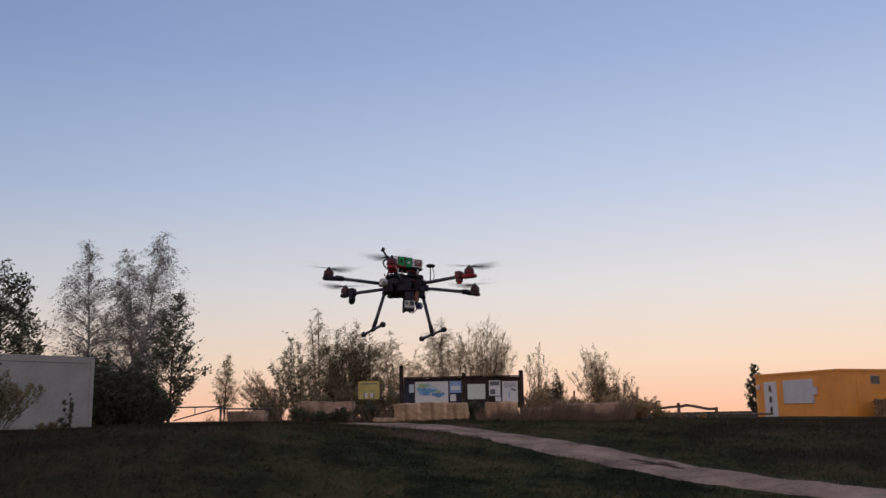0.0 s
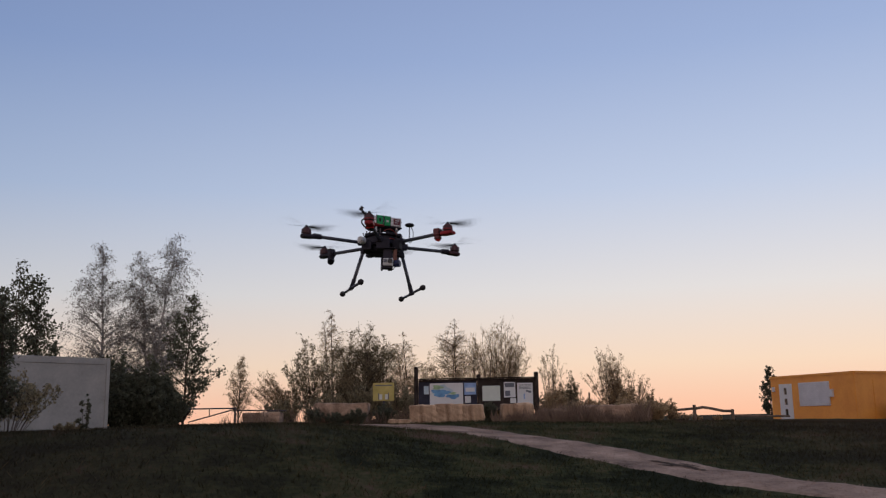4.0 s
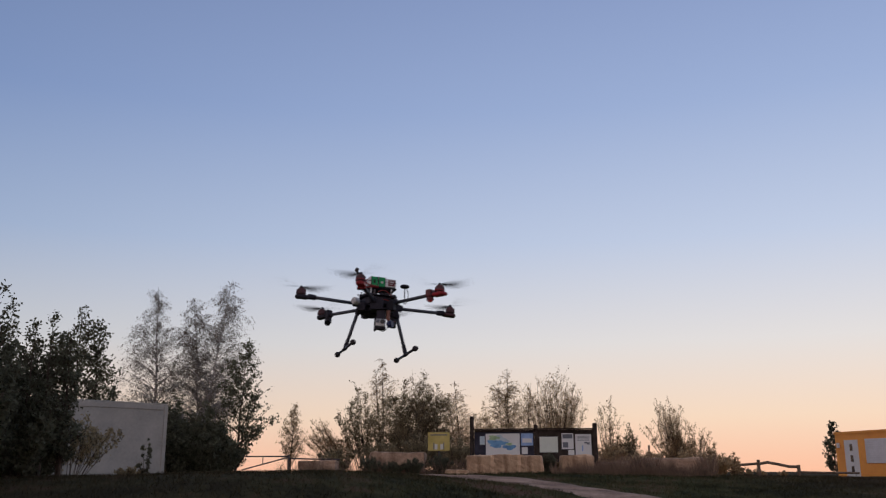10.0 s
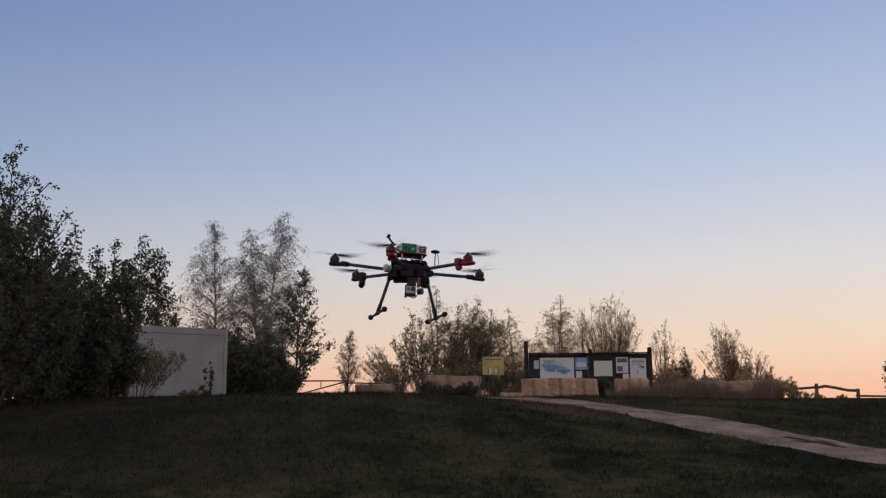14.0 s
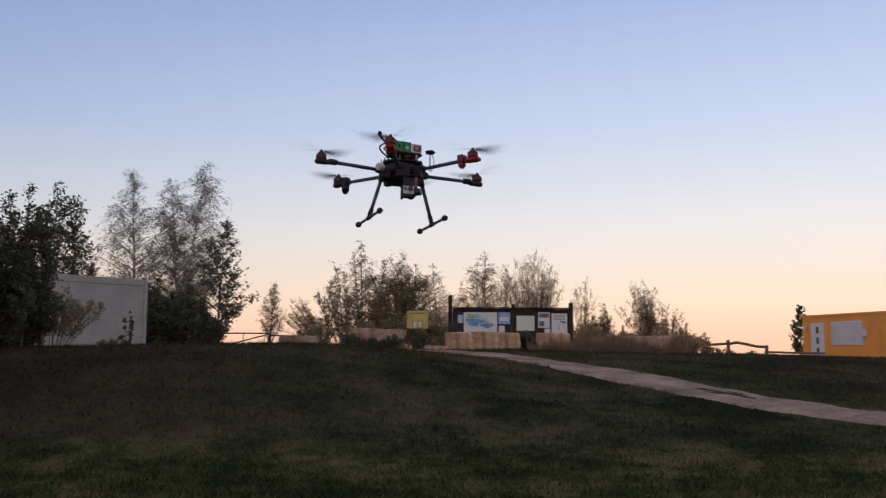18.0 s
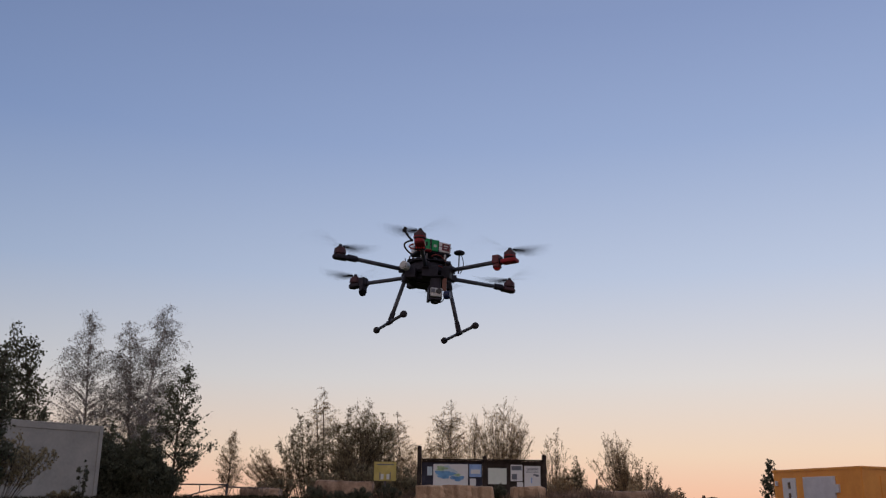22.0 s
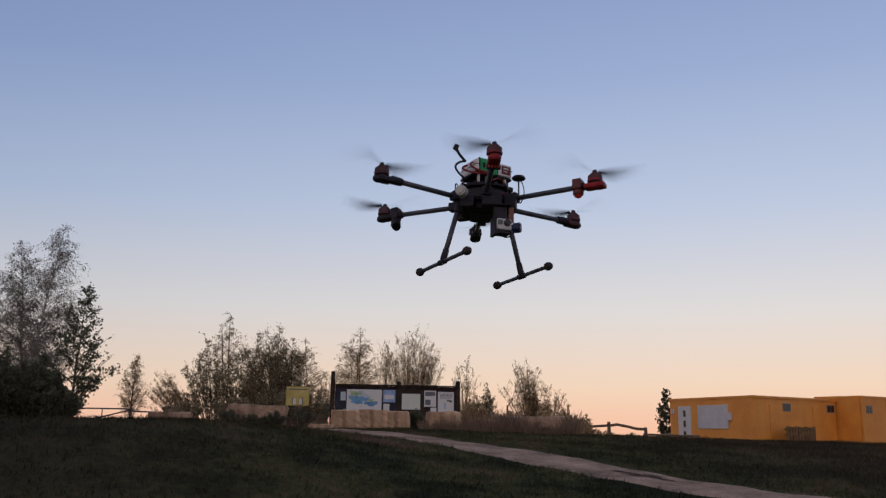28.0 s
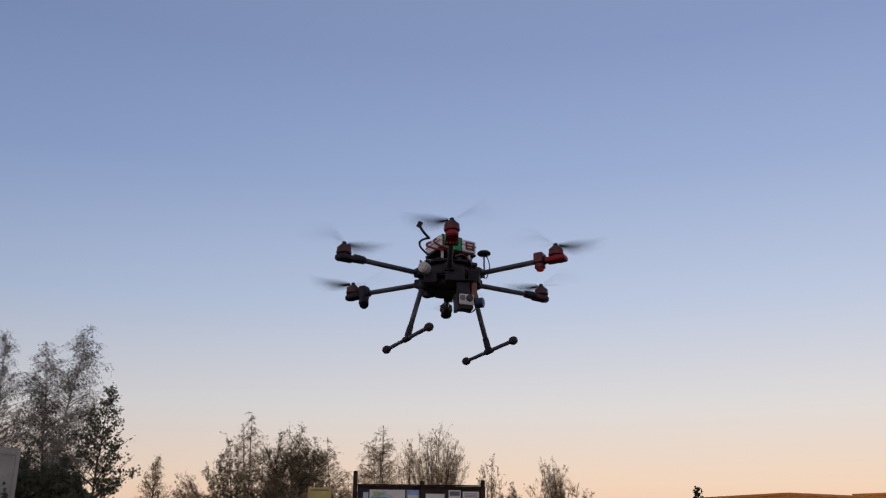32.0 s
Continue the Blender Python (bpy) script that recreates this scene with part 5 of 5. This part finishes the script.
for k in range(6):
    deg = -90 + 60 * k
    a = radians(deg)
    u, v = Vector((math.cos(a), math.sin(a), 0)), Vector((-math.sin(a), math.cos(a), 0))
    turn = Matrix.Rotation(a, 4, "Z")
    arm = part("arm", rod(u * 0.115 + Vector((0, 0, -0.026)), u * 0.42 + Vector((0, 0, -0.02)), 0.0099, 0.0099, 12), "carbon", craft, smooth=True)
    part("arm_clamp", box(0.05, 0.036, 0.034, u * 0.122 + Vector((0, 0, -0.024)), 0.005, turn), "black", arm)
    part("clamp_bolt", rod(u * 0.13 + Vector((0, 0, -0.008)), u * 0.13 + Vector((0, 0, 0.0)), 0.006, sides=8), "steel", arm)
    part("collar", rod(u * 0.365 + Vector((0, 0, -0.021)), u * 0.41 + Vector((0, 0, -0.02)), 0.015, 0.0165, 12, bevel=0.002), "black", arm)
    mount_mat = "red" if k in (0, 1) else ("dark_red" if k == 2 else "black")
    mount = part("motor_mount", box(0.078 if k == 1 else 0.062, 0.046, 0.02, u * (0.45 if k == 1 else 0.44) + Vector((0, 0, -0.026)), 0.008, turn), mount_mat, craft, "red motor mount" if k in (0, 1) else "")
    part("mount_nose", rod(u * 0.462 + Vector((0, 0, -0.037)), u * 0.462 + Vector((0, 0, -0.018)), 0.021, 0.022, 14, bevel=0.004), mount_mat, mount)
    motor = part("motor", rod(u * R_ARM + Vector((0, 0, -0.02)), u * R_ARM + Vector((0, 0, 0.022)), 0.0275, 0.0262, 20, bevel=0.009), "dark_red" if k != 3 else "black", craft, smooth=False)
    part("motor_band", rod(u * R_ARM + Vector((0, 0, -0.008)), u * R_ARM + Vector((0, 0, -0.003)), 0.0282, sides=18), "red" if k in (0, 1) else "dark_red", motor)
    part("motor_cap", rod(u * R_ARM + Vector((0, 0, 0.02)), u * R_ARM + Vector((0, 0, 0.027)), 0.016, 0.012, 14, bevel=0.002), "black", motor)
    prop = thing("propeller", pose(*(u * R_ARM + Vector((0, 0, 0.03)))), "", "")
    prop.parent = craft
    for sgn in (1, -1):
        bm = bmesh.new()
        rows = []
        for q in range(9):
            s = q / 8
            r = 0.012 + 0.178 * s
            c = (0.005 + 0.0145 * math.sin(math.pi * min(1, s * 1.0 + 0.08))) * (1 - 0.72 * s * s)
            tw = radians(28 - 16 * s) * (-1 if k % 2 else 1)
            for e, off in ((-1, 0), (1, 0)):
                rows.append(bm.verts.new((sgn * r, sgn * e * c * math.cos(tw) + sgn * 0.004 * s, e * c * math.sin(tw) + 0.014 * s * s)))
        for q in range(8):
            bm.faces.new((rows[2 * q], rows[2 * q + 1], rows[2 * q + 3], rows[2 * q + 2]))
        bmesh.ops.solidify(bm, geom=bm.faces[:], thickness=0.0018)
        part("blade", bm, "prop", prop)
    part("hub", rod((0, 0, -0.006), (0, 0, 0.006), 0.01, 0.008, 12), "black", prop)
    SPINS.append((prop, prop.matrix_basis.translation.copy(), k))
    if k == 0:
        bar = part("lamp_bar", box(0.012, 0.05, 0.016, u * 0.415 + Vector((0, 0, -0.042)), 0.003, turn), "black", craft, "bar of small red lamps under the arm")
        for q in (-0.0165, -0.0055, 0.0055, 0.0165):
            part("red_lamp", ball(0.0042, u * 0.4215 + v * q + Vector((0, 0, -0.042)), (1, 1, 1), sides=8), "red_led", bar)
    if k == 4:
        pod = part("lamp_pod", rod(u * 0.395 + Vector((0, 0, -0.03)), u * 0.395 + Vector((0, 0, -0.07)), 0.019, 0.021, 14, bevel=0.004), "black", craft, "search lamp under the arm")
        low = u * 0.395 + Vector((0, -0.006, -0.066))
        part("lamp_ring", rod(low, low + Vector((0.004, -0.018, -0.009)), 0.018, 0.0185, 14, bevel=0.002), "black", pod)
        part("lamp_glass", rod(low + Vector((0.0035, -0.016, -0.008)), low + Vector((0.0045, -0.0205, -0.0103)), 0.0145, 0.0135, 14), "lens", pod)
        part("pod_bracket", box(0.03, 0.04, 0.05, u * 0.395 + Vector((0, 0, -0.015)), 0.005, turn), "black", pod)
    if k == 1:
        pod = part("lamp_pod", rod(u * 0.385 + Vector((0, 0, -0.03)), u * 0.385 + Vector((0, 0, -0.052)), 0.019, 0.021, 14, bevel=0.004), "label_red", craft, "dark red lamp under the arm")
        part("pod_bracket", box(0.035, 0.045, 0.04, u * 0.385 + Vector((0, 0, -0.012)), 0.005, turn), "label_red", pod)
        part("signal_lamp", rod(u * 0.385 + Vector((0, 0, -0.052)), u * 0.385 + Vector((0, 0, -0.06)), 0.016, 0.012, 14, bevel=0.002), "red_led", pod, "small red signal lamp")

# landing gear, turned 30 degrees from the arms
AX = Vector((0.47, -0.883, 0))
CR = Vector((0.883, 0.47, 0))
for sgn in (-1, 1):
    foot = CR * 0.178 * sgn + Vector((0, 0, -0.291))
    root = CR * 0.11 * sgn + Vector((0, 0, -0.055))
    leg = part("leg", rod(root, foot, 0.0097, 0.0097, 12), "carbon", craft, smooth=True)
    part("leg_joint", rod(root + (root - foot) * 0.08, root + (foot - root) * 0.14, 0.016, 0.014, 12, bevel=0.002), "black", leg)
    part("tee_sleeve", rod(foot + (root - foot) * 0.22, foot + (root - foot) * 0.03, 0.0115, 0.0125, 12, bevel=0.002), "black", leg)
    skid = part("skid", rod(foot - AX * 0.165, foot + AX * 0.165, 0.0073, 0.0073, 10), "carbon", craft, smooth=True)
    part("tee_joint", rod(foot - AX * 0.022, foot + AX * 0.022, 0.011, 0.011, 10, bevel=0.002), "black", skid)
    for e in (-1, 1):
        bm = ball(0.0165, (0, 0, 0), (1.0, 1.25, 0.97))
        bmesh.ops.transform(bm, matrix=Matrix.Translation(foot + AX * 0.172 * e) @ AX.to_track_quat("Y", "Z").to_matrix().to_4x4(), verts=bm.verts)
        part("foam_end", bm, "foam", skid, smooth=True)

# batteries on top
BT = Matrix.Rotation(math.atan2(CR.y, CR.x), 4, "Z")
MID = Vector((0.016, 0, 0.1005)) - CR * 0.009
pack = part("battery_pack", box(0.163, 0.118, 0.051, MID, 0.008, BT), "battery", craft, "silver battery pack under green straps")
for off in (-0.049, -0.005):
    part("strap", box(0.04, 0.124, 0.057, MID + CR * off, 0.004, BT), "strap", pack, "green fabric strap")
    for edge in (-0.019, 0.019):
        part("strap_edge", box(0.0035, 0.125, 0.058, MID + CR * (off + edge), 0.001, BT), "plate", pack, "black stitched strap edge")
    part("buckle", box(0.026, 0.02, 0.006, MID + CR * off + AX * 0.02 + Vector((0, 0, 0.031)), 0.002, BT), "black", pack)
part("strap_print", box(0.014, 0.002, 0.012, MID + CR * -0.005 + AX * 0.0628 + Vector((0, 0, -0.003)), 0.0005, BT), "white_plastic", pack)
part("strap_print", box(0.01, 0.002, 0.02, MID + CR * -0.049 + AX * 0.0628, 0.0005, BT), "plate", pack)
part("battery_label", box(0.04, 0.003, 0.034, MID + CR * 0.053 + AX * 0.0592, 0.001, BT), "label_red", pack, "dark red label")
part("label_print", box(0.024, 0.002, 0.006, MID + CR * 0.053 + AX * 0.061 + Vector((0, 0, 0.006)), 0.0005, BT), "white_plastic", pack)
part("label_print", box(0.018, 0.002, 0.004, MID + CR * 0.05 + AX * 0.061 + Vector((0, 0, -0.006)), 0.0005, BT), "white_plastic", pack)
part("pack_seam", box(0.1655, 0.1195, 0.0025, MID + Vector((0, 0, 0.002)), 0.0008, BT), "foam", pack)
part("battery_tray", box(0.166, 0.115, 0.008, (0.008, 0, 0.0695), 0.002, BT), "plate", craft, "black tray under the battery")
part("tray_tab", box(0.05, 0.012, 0.012, Vector((0.008, 0, 0.0695)) - CR * 0.05 + AX * 0.06, 0.003, BT), "red", craft, "red clip on the battery tray")
for sx in (-1, 1):
    for sy in (-1, 1):
        q = CR * 0.06 * sx + AX * 0.056 * sy
        part("standoff", rod(q + Vector((0, 0, 0.016)), q + Vector((0, 0, 0.067)), 0.0055, sides=8), "white_plastic", craft, "white plastic standoff")
part("red_wire", wire(arc((-0.07, -0.075, 0.1), (-0.085, -0.085, 0.08), (-0.03, -0.09, 0.062)), 0.0042), "wire_red", craft)
part("red_wire", wire(arc((-0.05, -0.08, 0.112), (-0.05, -0.095, 0.085), (0.02, -0.085, 0.066)), 0.0042), "wire_red", craft)
part("black_wire", wire(arc((-0.075, -0.05, 0.128), (-0.115, -0.06, 0.10), (-0.078, -0.05, 0.055)), 0.0045), "wire_black", craft)
part("battery_lead", wire(arc((-0.075, -0.06, 0.12), (-0.1, -0.07, 0.145), (-0.112, -0.075, 0.165)), 0.006), "wire_black", craft)
part("lead_plug", box(0.018, 0.014, 0.024, (-0.115, -0.077, 0.172), 0.003, Matrix.Rotation(0.5, 4, "Y")), "foam", craft)

# antenna puck, white dome, wiring
mast = part("gps_mast", rod((0.143, 0.058, 0.0), (0.143, 0.058, 0.104), 0.0032, sides=8), "carbon", craft)
part("gps_puck", rod((0.143, 0.058, 0.100), (0.143, 0.058, 0.113), 0.028, 0.026, 20, bevel=0.004), "black", mast, "round black antenna puck")
part("mast_cable", wire(arc((0.15, 0.06, 0.1), (0.165, 0.06, 0.05), (0.15, 0.06, 0.0)), 0.002), "wire_black", mast)
part("white_dome", rod((-0.085, -0.135, -0.036), (-0.103, -0.172, -0.036), 0.021, 0.020, 18, bevel=0.006), "white_plastic", craft, "white round antenna cap")
g = np.random.default_rng(77)
for k in range(16):
    a = g.uniform(0, 6.28)
    b = a + g.uniform(0.4, 1.1)
    r1, r2 = g.uniform(0.095, 0.125, 2)
    p, q = Vector((r1 * math.cos(a), r1 * math.sin(a), g.uniform(-0.06, 0.03))), Vector((r2 * math.cos(b), r2 * math.sin(b), g.uniform(-0.06, 0.03)))
    part("loose_wire", wire(arc(p, (p + q) / 2 * 1.04 + Vector((0, 0, g.uniform(-0.02, 0.03))), q, 6), 0.0025, sides=5), "wire_red" if k % 5 == 0 else "wire_black", craft)

# camera and gimbal below
gb = part("gimbal_bracket", box(0.05, 0.026, 0.06, (0.05, -0.13, -0.115), 0.006), "black", craft)
part("damper_plate", box(0.1, 0.09, 0.006, (0.04, -0.11, -0.082), 0.002), "plate", gb)
camera_body = part("action_camera", box(0.056, 0.032, 0.042, (0.058, -0.172, -0.17), 0.005, Matrix.Rotation(0.28, 4, "Z")), "silver", craft, "small silver action camera")
part("camera_window", box(0.018, 0.004, 0.018, (0.046, -0.193, -0.164), 0.002, Matrix.Rotation(0.28, 4, "Z")), "ink", camera_body)
part("camera_lens", rod((0.07, -0.176, -0.165), (0.074, -0.196, -0.165), 0.014, 0.012, 16, bevel=0.002), "lens", camera_body, "black camera lens")
part("camera_cradle", box(0.06, 0.045, 0.012, (0.052, -0.158, -0.197), 0.004, Matrix.Rotation(0.28, 4, "Z")), "black", gb)
part("cradle_side", box(0.012, 0.05, 0.07, (0.026, -0.163, -0.174), 0.003, Matrix.Rotation(0.28, 4, "Z")), "black", gb)
part("gimbal_motor", rod((0.096, -0.16, -0.176), (0.124, -0.17, -0.176), 0.019, 0.019, 16, bevel=0.003), "blue_black", gb, "dark blue gimbal motor")
part("flex_cable", box(0.02, 0.006, 0.06, (0.092, -0.135, -0.118), 0.002), "copper", gb)
part("gimbal_wire", wire(arc((0.04, -0.16, -0.195), (0.075, -0.17, -0.215), (0.1, -0.165, -0.185)), 0.0025), "wire_black", gb)

FLIGHT = [  # seconds, x y z, turn about x, y, z
    (0.0, -0.251, 5.103, 2.517, -5.0, 1.1, -5.8),
    (0.5, -0.283, 5.089, 2.547, -4.6, 1.1, -6.5),
    (1.0, -0.309, 5.060, 2.585, -4.9, 0.9, -5.9),
    (1.5, -0.324, 5.054, 2.619, -5.4, 0.5, -5.8),
    (2.0, -0.318, 5.022, 2.639, -4.4, 0.3, -6.3),
    (2.5, -0.307, 4.956, 2.660, -5.0, 0.8, -6.0),
    (4.5, -0.681, 5.145, 2.767, -4.2, 0.9, -4.5),
    (5.0, -0.739, 5.141, 2.819, -4.4, 1.8, -4.6),
    (5.5, -0.810, 5.209, 2.844, -3.9, 1.1, -4.2),
    (6.0, -0.892, 5.275, 2.829, -4.1, 1.1, -4.4),
    (6.5, -0.996, 5.351, 2.796, -4.5, 1.7, -3.9),
    (7.0, -1.061, 5.388, 2.753, -4.1, 0.6, -3.1),
    (7.5, -1.106, 5.401, 2.700, -5.0, 0.6, -2.8),
    (8.0, -1.193, 5.464, 2.655, -5.6, 1.0, -3.2),
    (8.5, -1.279, 5.425, 2.627, -5.1, 0.5, -3.0),
    (9.0, -1.331, 5.401, 2.604, -5.7, 0.6, -3.2),
    (9.5, -1.298, 5.381, 2.603, -4.7, -1.7, -3.2),
    (10.0, -1.277, 5.381, 2.616, -5.5, 0.6, -4.1),
    (10.5, -1.209, 5.282, 2.573, -6.6, -1.2, -3.7),
    (11.0, -1.238, 5.325, 2.543, -5.1, 0.8, -4.7),
    (11.5, -1.285, 5.394, 2.551, -5.4, -0.2, -2.3),
    (12.0, -1.370, 5.502, 2.483, -4.4, 0.7, -3.5),
    (12.5, -1.401, 5.555, 2.361, -4.2, 1.3, -3.8),
    (13.0, -1.418, 5.600, 2.302, -5.1, 0.9, -3.9),
    (13.5, -1.509, 5.724, 2.354, -3.6, 1.7, -4.2),
    (15.5, -1.262, 5.371, 2.183, -7.1, 0.4, -1.1),
    (16.0, -1.224, 5.332, 2.194, -6.8, 0.4, -2.1),
    (16.5, -1.159, 5.279, 2.234, -6.6, -0.4, -2.0),
    (17.0, -1.090, 5.262, 2.284, -6.0, -0.6, -2.1),
    (17.5, -1.069, 5.204, 2.368, -5.6, -0.2, -2.2),
    (18.0, -1.090, 5.172, 2.453, -5.2, 0.2, -2.7),
    (18.5, -1.125, 5.152, 2.488, -4.5, 0.1, -3.2),
    (19.0, -1.117, 5.165, 2.476, -4.3, -0.1, -3.0),
    (19.5, -1.054, 5.094, 2.511, -4.5, -0.8, -3.8),
    (20.0, -1.014, 5.011, 2.573, -5.2, -0.0, -4.4),
    (20.5, -1.055, 5.039, 2.609, -6.4, 0.8, -4.4),
    (21.0, -1.141, 5.096, 2.621, -4.8, 2.0, -4.3),
    (21.5, -1.179, 5.067, 2.636, -5.0, 1.3, -3.6),
    (22.0, -1.185, 5.114, 2.608, -3.8, 1.8, -4.3),
    (22.5, -1.159, 5.157, 2.552, -3.8, 1.1, -4.6),
    (23.0, -1.154, 5.163, 2.490, -4.3, 1.1, -5.0),
    (23.5, -1.140, 5.203, 2.395, -4.1, 1.0, -5.6),
    (24.0, -1.067, 5.193, 2.290, -4.6, 1.0, -6.3),
    (24.5, -0.978, 5.147, 2.196, -4.3, -1.3, -5.1),
    (25.0, -1.021, 5.040, 2.191, -5.3, 0.3, -5.4),
    (25.5, -1.002, 4.970, 2.208, -5.4, 0.1, -6.2),
    (27.5, -1.083, 5.014, 2.257, -4.0, -0.9, -4.1),
    (28.0, -1.131, 4.923, 2.319, -5.2, 0.7, -4.8),
    (28.5, -1.084, 4.858, 2.332, -6.0, -1.4, -3.5),
    (29.0, -1.102, 4.862, 2.324, -4.1, -2.1, -3.1),
    (29.5, -1.201, 4.870, 2.326, -5.0, 1.4, -3.9),
    (30.0, -1.261, 4.853, 2.318, -4.7, 1.1, -3.7),
    (30.5, -1.330, 4.852, 2.335, -4.4, 0.6, -4.0),
    (31.0, -1.374, 4.889, 2.348, -4.0, 1.0, -4.5),
    (31.5, -1.350, 4.936, 2.358, -4.1, -0.5, -3.8),
    (32.0, -1.332, 4.982, 2.363, -4.1, -0.2, -4.2),
]


def motions():
    walk(craft, [(t, pose(x, y, z, rx, ry, rz)) for t, x, y, z, rx, ry, rz in FLIGHT])
    # the propellers spin, neighbours in opposite ways: 84 degrees a step, seven turns in thirty steps
    phase = (-20, 15, -35, -60, -10, 40)
    for prop, at, k in SPINS:
        way = -1 if k % 2 else 1
        walk(prop, [(f / FPS, Matrix.Translation(at) @ pose(0, 0, 0, 0, 0, phase[k] + way * 84 * f)) for f in range(961)])


motions()
